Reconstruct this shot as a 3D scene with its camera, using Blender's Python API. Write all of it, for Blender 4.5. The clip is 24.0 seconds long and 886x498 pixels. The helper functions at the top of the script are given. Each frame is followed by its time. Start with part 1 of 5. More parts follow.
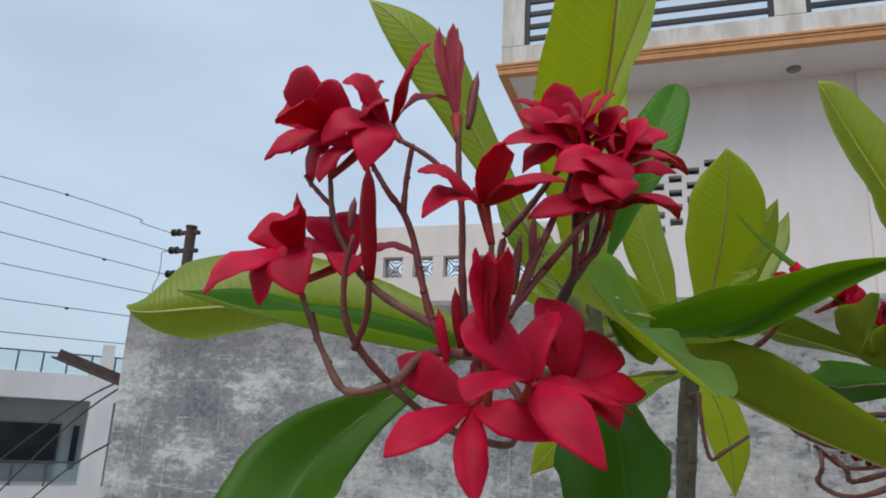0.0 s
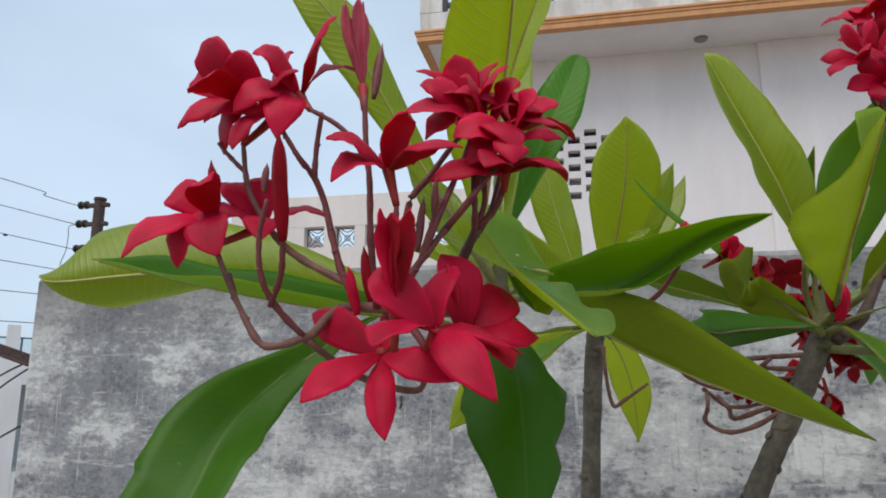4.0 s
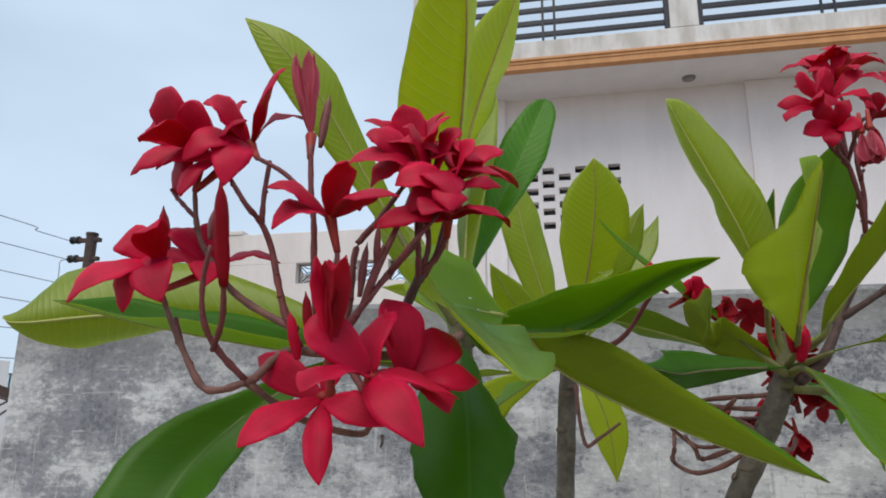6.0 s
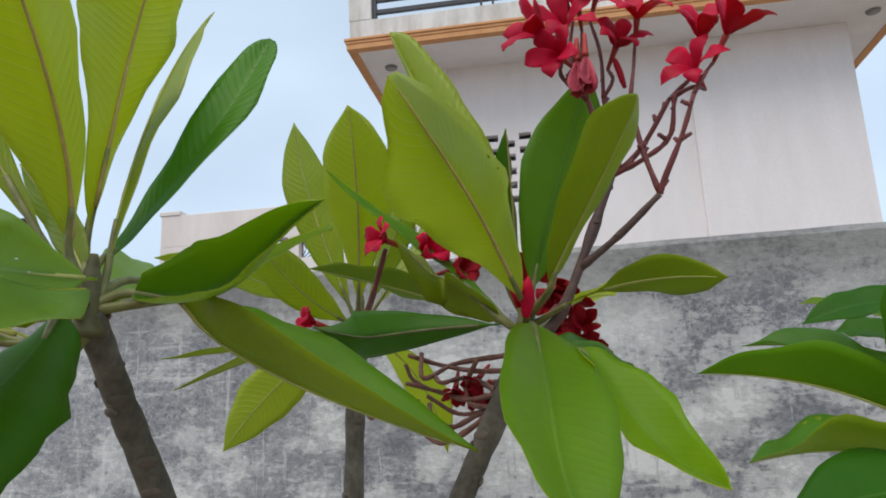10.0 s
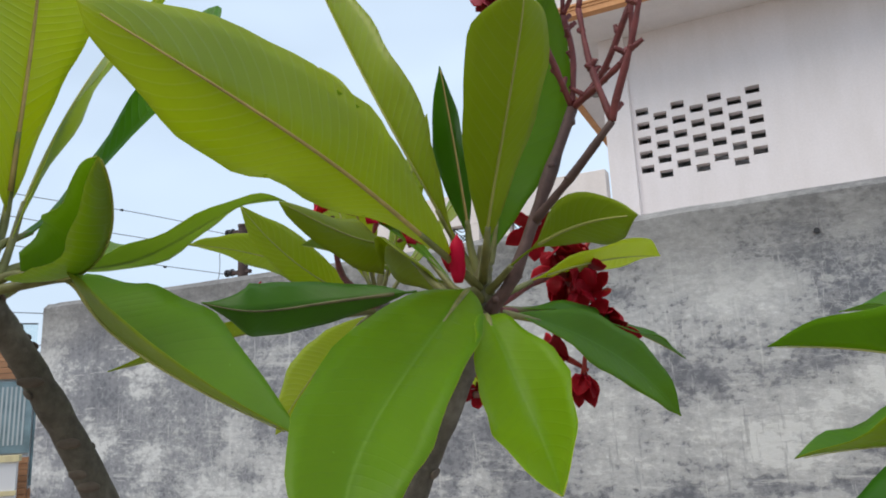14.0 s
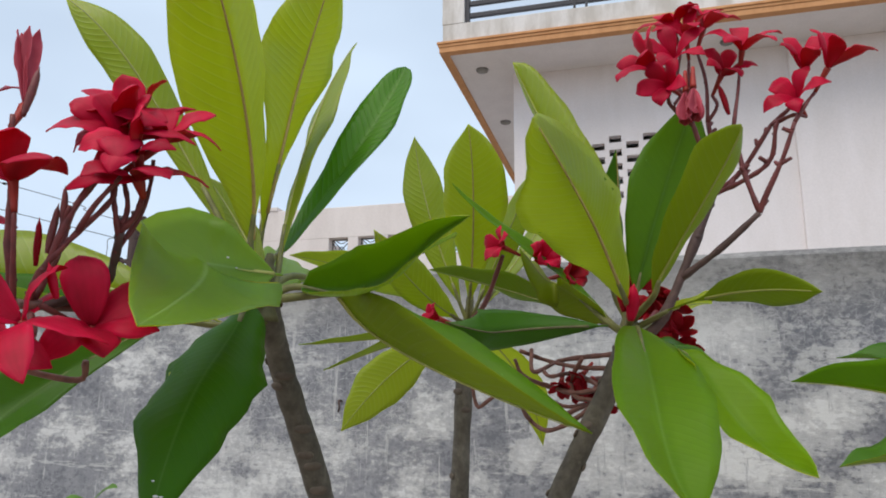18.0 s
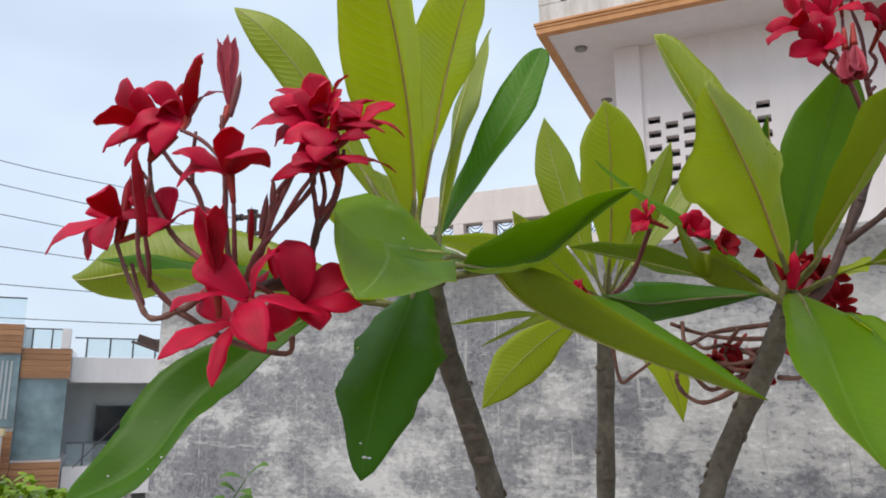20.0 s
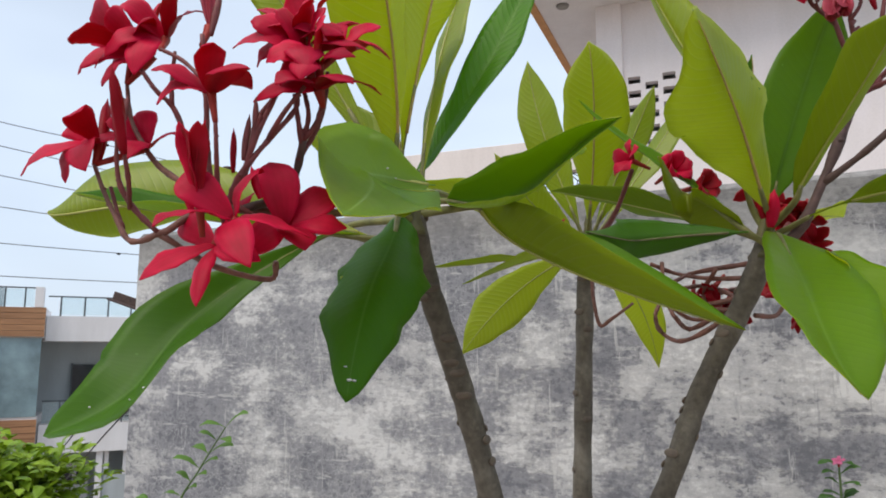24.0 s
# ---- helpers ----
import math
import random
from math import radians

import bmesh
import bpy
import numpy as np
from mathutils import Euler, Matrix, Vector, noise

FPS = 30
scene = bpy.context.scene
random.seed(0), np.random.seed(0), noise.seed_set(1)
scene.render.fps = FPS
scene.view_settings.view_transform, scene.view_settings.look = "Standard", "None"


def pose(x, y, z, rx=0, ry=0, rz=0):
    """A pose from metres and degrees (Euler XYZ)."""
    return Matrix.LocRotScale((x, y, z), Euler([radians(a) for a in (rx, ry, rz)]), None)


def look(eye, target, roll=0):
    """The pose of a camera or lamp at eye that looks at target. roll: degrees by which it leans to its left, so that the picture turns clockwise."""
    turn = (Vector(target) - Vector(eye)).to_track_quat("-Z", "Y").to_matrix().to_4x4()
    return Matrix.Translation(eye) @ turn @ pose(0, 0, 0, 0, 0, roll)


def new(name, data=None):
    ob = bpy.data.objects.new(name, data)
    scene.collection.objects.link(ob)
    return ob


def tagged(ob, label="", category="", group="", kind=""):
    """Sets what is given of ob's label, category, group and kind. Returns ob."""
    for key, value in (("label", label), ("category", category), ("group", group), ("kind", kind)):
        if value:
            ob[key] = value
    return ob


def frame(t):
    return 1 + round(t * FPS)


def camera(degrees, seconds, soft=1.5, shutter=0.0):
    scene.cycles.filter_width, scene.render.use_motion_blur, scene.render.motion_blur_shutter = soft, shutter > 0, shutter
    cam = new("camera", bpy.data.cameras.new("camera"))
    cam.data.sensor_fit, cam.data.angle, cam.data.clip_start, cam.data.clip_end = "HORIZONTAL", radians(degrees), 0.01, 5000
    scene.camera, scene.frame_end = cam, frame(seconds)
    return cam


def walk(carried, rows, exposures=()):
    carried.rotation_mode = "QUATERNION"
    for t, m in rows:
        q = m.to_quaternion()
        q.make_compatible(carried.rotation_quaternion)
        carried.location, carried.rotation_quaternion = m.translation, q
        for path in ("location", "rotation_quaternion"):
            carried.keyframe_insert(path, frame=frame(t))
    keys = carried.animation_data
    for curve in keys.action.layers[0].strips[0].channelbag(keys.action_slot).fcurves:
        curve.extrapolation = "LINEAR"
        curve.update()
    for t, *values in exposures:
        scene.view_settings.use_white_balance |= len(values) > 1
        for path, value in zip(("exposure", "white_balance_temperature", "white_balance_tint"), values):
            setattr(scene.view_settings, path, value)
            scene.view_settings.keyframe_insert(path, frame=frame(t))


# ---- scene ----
cam = camera(63.4, 24.0, soft=1.85)
# seconds, eye x y z, yaw, pitch, lean to the left
PATH = [
    (0.0, 0.2862, 0.2591, 1.5954, 18.15, 14.27, 2.90),
    (0.5, 0.2902, 0.2531, 1.5932, 19.31, 14.58, 2.52),
    (1.0, 0.2917, 0.2451, 1.5993, 17.77, 14.13, 2.45),
    (1.5, 0.2888, 0.2382, 1.5930, 15.56, 14.10, 2.04),
    (2.0, 0.2923, 0.2330, 1.5930, 11.23, 14.19, 1.74),
    (2.5, 0.2945, 0.2380, 1.5887, 9.42, 13.41, 1.34),
    (4.5, 0.3028, 0.2315, 1.5844, 12.20, 11.88, 0.22),
    (5.0, 0.2957, 0.2270, 1.5859, 11.54, 12.72, 0.46),
    (5.5, 0.2972, 0.2209, 1.5832, 11.41, 13.73, 0.51),
    (6.0, 0.3320, 0.2301, 1.5881, 11.32, 14.75, 0.37),
    (6.5, 0.3902, 0.2444, 1.6048, 11.18, 14.93, 1.27),
    (7.0, 0.4493, 0.2442, 1.6033, 10.14, 15.22, 1.23),
    (7.5, 0.4979, 0.2336, 1.6007, 11.38, 15.47, -0.11),
    (8.0, 0.5399, 0.2395, 1.6027, 11.49, 15.73, -0.08),
    (8.5, 0.5799, 0.2455, 1.6025, 11.05, 16.51, -0.30),
    (9.0, 0.5936, 0.2866, 1.5995, 11.68, 14.86, -1.60),
    (9.5, 0.5864, 0.3229, 1.5881, 9.38, 13.53, -2.02),
    (10.0, 0.5671, 0.3531, 1.5861, 8.76, 12.54, -2.56),
    (10.5, 0.5777, 0.3903, 1.5824, 12.57, 11.87, -3.29),
    (12.5, 0.7318, 0.5115, 1.5674, 27.29, 11.10, -1.96),
    (13.0, 0.7526, 0.5096, 1.5687, 25.83, 11.70, -2.01),
    (13.5, 0.7620, 0.4889, 1.5730, 25.22, 12.48, -2.92),
    (14.0, 0.7627, 0.5045, 1.5738, 25.31, 12.07, -2.57),
    (14.5, 0.7546, 0.4916, 1.5849, 21.61, 12.83, -2.50),
    (15.0, 0.7199, 0.4456, 1.5974, 18.64, 14.10, -2.85),
    (15.5, 0.6859, 0.3962, 1.5998, 17.41, 14.96, -2.71),
    (16.0, 0.6531, 0.3491, 1.5980, 17.00, 15.11, -2.56),
    (16.5, 0.6190, 0.3076, 1.5935, 13.39, 14.58, -1.32),
    (17.0, 0.5908, 0.2876, 1.5814, 9.50, 13.58, -0.17),
    (17.5, 0.5578, 0.2713, 1.5780, 13.13, 12.76, 0.66),
    (18.0, 0.5497, 0.2597, 1.5736, 15.51, 12.67, 0.61),
    (18.5, 0.5454, 0.2413, 1.5703, 17.95, 12.54, 0.71),
    (19.0, 0.5237, 0.2283, 1.5695, 21.51, 12.29, 0.25),
    (19.5, 0.5115, 0.2218, 1.5635, 24.00, 11.92, -0.03),
    (21.5, 0.5041, 0.2394, 1.5575, 21.98, 10.38, -0.11),
    (22.0, 0.5096, 0.2285, 1.5516, 22.66, 9.88, 0.17),
    (22.5, 0.5053, 0.2233, 1.5409, 21.73, 9.03, -0.01),
    (23.0, 0.4995, 0.2273, 1.5305, 21.43, 8.21, 0.85),
    (23.5, 0.5045, 0.2282, 1.5337, 21.54, 8.31, 0.04),
    (24.0, 0.5003, 0.2285, 1.5370, 21.95, 8.46, -0.02),
]


def eye_pose(x, y, z, yaw, pitch, lean):
    a, b = radians(yaw), radians(pitch)
    ahead = Vector((-math.sin(a) * math.cos(b), math.cos(a) * math.cos(b), math.sin(b)))
    return look((x, y, z), Vector((x, y, z)) + ahead, lean)


walk(cam, [(r[0], eye_pose(*r[1:])) for r in PATH], exposures=[(0.0, -0.27, 6500, 10), (2.0, -0.19, 6500, 10), (5.0, -0.07, 6530, 10), (6.0, -0.08, 6530, 10), (7.0, 0.0, 6550, 10), (8.5, -0.13, 6550, 10), (10.0, 0.0, 6550, 10), (14.0, 0.08, 6600, 11), (15.0, 0.01, 6560, 11), (16.0, -0.10, 6500, 11), (17.0, -0.04, 6560, 11), (19.0, 0.09, 6750, 13), (24.0, 0.13, 6850, 14)])

# ---- light: hazy bright sky with thin clouds, one soft sun ----
world = bpy.data.worlds.new("sky")
scene.world = world
world.use_nodes = True
wn, wl = world.node_tree.nodes, world.node_tree.links
wn.clear()
w_out = wn.new("ShaderNodeOutputWorld")
w_bg = wn.new("ShaderNodeBackground")
w_sky = wn.new("ShaderNodeTexSky")
w_sky.sky_type = "NISHITA"
w_sky.sun_disc = False
w_sky.sun_elevation, w_sky.sun_rotation = radians(58), radians(200)
w_sky.air_density, w_sky.dust_density, w_sky.ozone_density = 1.0, 2.0, 1.5
w_co = wn.new("ShaderNodeTexCoord")
w_map = wn.new("ShaderNodeMapping")
w_map.inputs["Scale"].default_value = (1.0, 1.0, 2.6)
w_noise = wn.new("ShaderNodeTexNoise")
w_noise.inputs["Scale"].default_value, w_noise.inputs["Detail"].default_value = 1.7, 3.0
w_noise.inputs["Roughness"].default_value = 0.5
w_ramp = wn.new("ShaderNodeValToRGB")
w_ramp.color_ramp.elements[0].position, w_ramp.color_ramp.elements[1].position = 0.42, 0.78
w_ramp.color_ramp.elements[0].color = (0.66, 0.66, 0.66, 1)
w_ramp.color_ramp.elements[1].color = (0.90, 0.90, 0.90, 1)
w_mix = wn.new("ShaderNodeMix")
w_mix.data_type = "RGBA"
w_mix.inputs["B"].default_value = (8.95, 11.0, 13.35, 1)
wl.new(w_co.outputs["Generated"], w_map.inputs["Vector"])
wl.new(w_map.outputs["Vector"], w_noise.inputs["Vector"])
wl.new(w_noise.outputs["Fac"], w_ramp.inputs["Fac"])
wl.new(w_ramp.outputs["Color"], w_mix.inputs["Factor"])
wl.new(w_sky.outputs["Color"], w_mix.inputs["A"])
wl.new(w_mix.outputs["Result"], w_bg.inputs["Color"])
w_bg.inputs["Strength"].default_value = 0.0885
wl.new(w_bg.outputs["Background"], w_out.inputs["Surface"])

sun = new("sun", bpy.data.lights.new("sun", "SUN"))
sun.data.energy, sun.data.angle, sun.data.color = 2.0, radians(50), (1.0, 0.91, 0.80)
sun.matrix_world = look((-3.0, -8.0, 14.0), (0, 0, 0))


# ---- materials ----
def nodes_of(name):
    m = bpy.data.materials.new(name)
    m.use_nodes = True
    nt = m.node_tree
    return m, nt, nt.nodes["Principled BSDF"]


def noise_node(nt, scale, detail=4.0, rough=0.55, stretch=None, coord="Object"):
    tc = nt.nodes.new("ShaderNodeTexCoord")
    n = nt.nodes.new("ShaderNodeTexNoise")
    n.inputs["Scale"].default_value, n.inputs["Detail"].default_value = scale, detail
    n.inputs["Roughness"].default_value = rough
    if stretch:
        mp = nt.nodes.new("ShaderNodeMapping")
        mp.inputs["Scale"].default_value = stretch
        nt.links.new(tc.outputs[coord], mp.inputs["Vector"])
        nt.links.new(mp.outputs["Vector"], n.inputs["Vector"])
    else:
        nt.links.new(tc.outputs[coord], n.inputs["Vector"])
    return n


def ramp(nt, source, *stops):
    r = nt.nodes.new("ShaderNodeValToRGB")
    while len(r.color_ramp.elements) < len(stops):
        r.color_ramp.elements.new(0.5)
    for e, (p, c) in zip(r.color_ramp.elements, stops):
        e.position, e.color = p, (*c, 1) if len(c) == 3 else c
    nt.links.new(source, r.inputs["Fac"])
    return r


def mix(nt, fac, a, b, mode="MIX"):
    m = nt.nodes.new("ShaderNodeMix")
    m.data_type, m.blend_type = "RGBA", mode
    for key, v in (("Factor", fac), ("A", a), ("B", b)):
        if isinstance(v, (int, float)):
            m.inputs[key].default_value = v
        elif isinstance(v, tuple):
            m.inputs[key].default_value = (*v, 1)
        else:
            nt.links.new(v, m.inputs[key])
    return m.outputs["Result"]


def math_node(nt, op, a, b=0.0):
    m = nt.nodes.new("ShaderNodeMath")
    m.operation = op
    for i, v in enumerate((a, b)):
        if isinstance(v, (int, float)):
            m.inputs[i].default_value = v
        else:
            nt.links.new(v, m.inputs[i])
    return m.outputs[0]


def bump(nt, bsdf, height, strength, distance):
    b = nt.nodes.new("ShaderNodeBump")
    b.inputs["Strength"].default_value, b.inputs["Distance"].default_value = strength, distance
    nt.links.new(height, b.inputs["Height"])
    nt.links.new(b.outputs["Normal"], bsdf.inputs["Normal"])
    return b


def plain(name, color, rough=0.6, metal=0.0, grain=25.0, vary=0.25, depth=0.002):
    m, nt, p = nodes_of(name)
    n = noise_node(nt, grain, 5)
    big = noise_node(nt, grain / 9, 3)
    c1 = tuple(c * (1 - vary) for c in color)
    c2 = tuple(min(1, c * (1 + vary * 0.6)) for c in color)
    r = ramp(nt, n.outputs["Fac"], (0.3, c1), (0.7, c2))
    r2 = ramp(nt, big.outputs["Fac"], (0.35, (0.86, 0.86, 0.86)), (0.6, (1, 1, 1)))
    nt.links.new(mix(nt, 1.0, r.outputs["Color"], r2.outputs["Color"], "MULTIPLY"), p.inputs["Base Color"])
    p.inputs["Roughness"].default_value, p.inputs["Metallic"].default_value = rough, metal
    bump(nt, p, n.outputs["Fac"], 0.35, depth)
    return m


def leaf_material(name, low, high, through_color, share, rough, vein_tone, gloss=0.5, veins=0.3, relief=0.4):
    """A leaf's skin: side veins by its own length and breadth, mottling, and light that comes through."""
    m, nt, p = nodes_of(name)
    uv = nt.nodes.new("ShaderNodeUVMap")
    sep = nt.nodes.new("ShaderNodeSeparateXYZ")
    nt.links.new(uv.outputs["UV"], sep.inputs["Vector"])
    across = math_node(nt, "ABSOLUTE", sep.outputs["X"])
    sway = noise_node(nt, 14, 2)
    phase = math_node(nt, "ADD", math_node(nt, "SUBTRACT", math_node(nt, "MULTIPLY", sep.outputs["Y"], 640.0), math_node(nt, "MULTIPLY", math_node(nt, "POWER", across, 1.25), 19.0)),
                      math_node(nt, "MULTIPLY", sway.outputs["Fac"], 5.0))
    wave = math_node(nt, "SINE", phase)
    line = ramp(nt, math_node(nt, "ADD", math_node(nt, "MULTIPLY", wave, 0.5), 0.5), (0.90, (0, 0, 0)), (0.995, (1, 1, 1)))
    middle = ramp(nt, across, (0.0, (1, 1, 1)), (0.045, (0, 0, 0)))
    n = noise_node(nt, 38, 4)
    n2 = noise_node(nt, 9, 3)
    body = ramp(nt, n2.outputs["Fac"], (0.3, low), (0.7, high))
    body2 = mix(nt, 0.25, body.outputs["Color"], ramp(nt, n.outputs["Fac"], (0.35, low), (0.65, high)).outputs["Color"])
    info = nt.nodes.new("ShaderNodeObjectInfo")
    shade = ramp(nt, info.outputs["Random"], (0.0, (0.84, 0.86, 0.8)), (1.0, (1.12, 1.06, 1.1)))
    body3 = mix(nt, 1.0, body2, shade.outputs["Color"], "MULTIPLY")
    veined = mix(nt, math_node(nt, "MULTIPLY", line.outputs["Color"], veins), body3, vein_tone)
    veined = mix(nt, math_node(nt, "MULTIPLY", middle.outputs["Color"], 0.8), veined, vein_tone)
    specks = noise_node(nt, 150, 2)
    veined = mix(nt, ramp(nt, specks.outputs["Fac"], (0.76, (0, 0, 0)), (0.79, (0.7, 0.7, 0.7))).outputs["Color"], veined, tuple(min(1, 1.6 * c + 0.05) for c in high))
    nt.links.new(veined, p.inputs["Base Color"])
    rr = ramp(nt, n.outputs["Fac"], (0.3, (rough - 0.06,) * 3), (0.7, (rough + 0.08,) * 3))
    nt.links.new(rr.outputs["Color"], p.inputs["Roughness"])
    p.inputs["Specular IOR Level"].default_value = gloss
    p.inputs["Sheen Weight"].default_value, p.inputs["Sheen Roughness"].default_value = 0.10 * gloss, 0.35
    height = math_node(nt, "ADD", math_node(nt, "ADD", math_node(nt, "MULTIPLY", line.outputs["Color"], 0.5), math_node(nt, "MULTIPLY", wave, 0.12)), math_node(nt, "MULTIPLY", n.outputs["Fac"], 0.4))
    b = bump(nt, p, height, relief, 0.0012)
    tr = nt.nodes.new("ShaderNodeBsdfTranslucent")
    nt.links.new(mix(nt, math_node(nt, "MULTIPLY", line.outputs["Color"], 0.10), mix(nt, 1.0, through_color, shade.outputs["Color"], "MULTIPLY"),
                     tuple(c * 0.6 for c in through_color)), tr.inputs["Color"])
    nt.links.new(b.outputs["Normal"], tr.inputs["Normal"])
    ms = nt.nodes.new("ShaderNodeMixShader")
    ms.inputs["Fac"].default_value = share
    nt.links.new(p.outputs["BSDF"], ms.inputs[1])
    nt.links.new(tr.outputs["BSDF"], ms.inputs[2])
    nt.links.new(ms.outputs["Shader"], nt.nodes["Material Output"].inputs["Surface"])
    return m


LEAF_TOP = leaf_material("leaf_top", (0.056, 0.172, 0.004), (0.100, 0.256, 0.008), (0.58, 0.75, 0.04), 0.42, 0.42, (0.17, 0.31, 0.04), 0.24, 0.12, 0.16)
LEAF_UNDER = leaf_material("leaf_underside", (0.245, 0.285, 0.010), (0.345, 0.385, 0.018), (0.95, 1.0, 0.045), 0.60, 0.38, (0.56, 0.60, 0.20), 1.0, 0.42, 0.40)
LEAF_MID = leaf_material("leaf_mid_top", (0.040, 0.135, 0.004), (0.075, 0.205, 0.008), (0.35, 0.62, 0.04), 0.38, 0.45, (0.13, 0.27, 0.04), 0.34, 0.10, 0.10)
LEAF_DARK = leaf_material("leaf_dark_top", (0.018, 0.085, 0.004), (0.036, 0.135, 0.008), (0.25, 0.58, 0.04), 0.34, 0.45, (0.09, 0.20, 0.035), 0.16, 0.10, 0.12)
LEAF_PALE = leaf_material("leaf_pale_top", (0.09, 0.205, 0.016), (0.135, 0.28, 0.03), (0.48, 0.72, 0.12), 0.42, 0.38, (0.28, 0.44, 0.14), 0.45, 0.08, 0.1)
LEAF_FRESH = leaf_material("leaf_fresh", (0.060, 0.205, 0.006), (0.095, 0.275, 0.010), (0.42, 0.78, 0.04), 0.45, 0.42, (0.20, 0.40, 0.06), 0.35, 0.25, 0.6)
LEAF_OLIVE = leaf_material("leaf_olive_underside", (0.150, 0.200, 0.006), (0.215, 0.270, 0.010), (0.60, 0.75, 0.03), 0.36, 0.5, (0.34, 0.38, 0.10), 0.3, 0.2, 0.15)
FLECK = plain("white_fleck", (0.62, 0.62, 0.58), 0.8, 0, 200, 0.2, 0.0002)
LEAF_STALK = plain("leaf_stalk_skin", (0.20, 0.20, 0.06), 0.5, 0, 70, 0.35, 0.0006)
SHOOT = plain("green_brown_shoot", (0.13, 0.12, 0.045), 0.65, 0, 60, 0.45, 0.002)
SCAR = plain("leaf_scar_cork", (0.135, 0.105, 0.08), 0.8, 0, 90, 0.3, 0.001)
RIB = plain("leaf_rib", (0.40, 0.40, 0.10), 0.5, 0, 60, 0.15, 0.0005)
RIB_RED = plain("leaf_rib_reddish", (0.52, 0.36, 0.12), 0.5, 0, 60, 0.2, 0.0005)


def petal_material(name, deep, lit, through_color, share=0.3):
    m, nt, p = nodes_of(name)
    uv = nt.nodes.new("ShaderNodeUVMap")
    sep = nt.nodes.new("ShaderNodeSeparateXYZ")
    nt.links.new(uv.outputs["UV"], sep.inputs["Vector"])
    n = noise_node(nt, 55, 4)
    streak = math_node(nt, "SINE", math_node(nt, "MULTIPLY", sep.outputs["X"], 17.0))
    t = math_node(nt, "ADD", math_node(nt, "MULTIPLY", n.outputs["Fac"], 0.8), math_node(nt, "ADD", math_node(nt, "MULTIPLY", streak, 0.025), math_node(nt, "MULTIPLY", math_node(nt, "POWER", math_node(nt, "ABSOLUTE", sep.outputs["X"]), 3.0), 0.22)))
    body = ramp(nt, t, (0.25, deep), (0.65, lit))
    info = nt.nodes.new("ShaderNodeObjectInfo")
    shade = ramp(nt, info.outputs["Random"], (0.0, (0.8, 0.8, 0.8)), (1.0, (1.15, 1.1, 1.1)))
    nt.links.new(mix(nt, 1.0, body.outputs["Color"], shade.outputs["Color"], "MULTIPLY"), p.inputs["Base Color"])
    p.inputs["Roughness"].default_value, p.inputs["Specular IOR Level"].default_value = 0.5, 0.22
    b = bump(nt, p, math_node(nt, "ADD", math_node(nt, "MULTIPLY", streak, 0.15), n.outputs["Fac"]), 0.2, 0.0006)
    tr = nt.nodes.new("ShaderNodeBsdfTranslucent")
    tr.inputs["Color"].default_value = (*through_color, 1)
    ms = nt.nodes.new("ShaderNodeMixShader")
    ms.inputs["Fac"].default_value = share
    nt.links.new(p.outputs["BSDF"], ms.inputs[1])
    nt.links.new(tr.outputs["BSDF"], ms.inputs[2])
    nt.links.new(ms.outputs["Shader"], nt.nodes["Material Output"].inputs["Surface"])
    return m


PETAL = petal_material("petal_crimson", (0.39, 0.002, 0.026), (0.74, 0.008, 0.066), (0.93, 0.008, 0.022), 0.32)
PETAL_BACK = petal_material("petal_back", (0.24, 0.002, 0.011), (0.44, 0.005, 0.026), (0.90, 0.009, 0.015), 0.30)
PETAL_WILT = petal_material("petal_wilted", (0.22, 0.003, 0.008), (0.50, 0.008, 0.025), (0.6, 0.01, 0.02), 0.22)
PETAL_PINK = petal_material("petal_pink", (0.36, 0.04, 0.07), (0.55, 0.10, 0.14), (0.8, 0.1, 0.1))
STEM_RED = plain("flower_stalk", (0.19, 0.040, 0.038), 0.55, 0, 120, 0.35, 0.0008)
STEM_DARK = plain("stalk_grey_brown", (0.105, 0.058, 0.05), 0.65, 0, 90, 0.35, 0.001)
STEM_BROWN = plain("stalk_brown", (0.21, 0.09, 0.068), 0.6, 0, 110, 0.35, 0.0008)
THROAT = plain("throat", (0.35, 0.02, 0.01), 0.6, 0, 80, 0.2, 0.0003)


def bark_material():
    m, nt, p = nodes_of("grey_bark")
    n = noise_node(nt, 26, 6, 0.6, (1, 1, 0.6))
    f = noise_node(nt, 130, 5, 0.6)
    spots = nt.nodes.new("ShaderNodeTexVoronoi")
    spots.inputs["Scale"].default_value = 75
    tc = nt.nodes.new("ShaderNodeTexCoord")
    nt.links.new(tc.outputs["Object"], spots.inputs["Vector"])
    body = ramp(nt, n.outputs["Fac"], (0.3, (0.05, 0.041, 0.03)), (0.52, (0.11, 0.092, 0.07)), (0.72, (0.27, 0.245, 0.20)))
    dots = ramp(nt, spots.outputs["Distance"], (0.10, (1, 1, 1)), (0.2, (0, 0, 0)))
    c = mix(nt, math_node(nt, "MULTIPLY", dots.outputs["Color"], 0.35), body.outputs["Color"], (0.26, 0.23, 0.18))
    c = mix(nt, 0.35, c, ramp(nt, f.outputs["Fac"], (0.35, (0.05, 0.045, 0.033)), (0.65, (0.17, 0.15, 0.115))).outputs["Color"])
    nt.links.new(c, p.inputs["Base Color"])
    p.inputs["Roughness"].default_value = 0.75
    bump(nt, p, math_node(nt, "ADD", n.outputs["Fac"], math_node(nt, "MULTIPLY", f.outputs["Fac"], 0.5)), 0.6, 0.004)
    return m


BARK = bark_material()


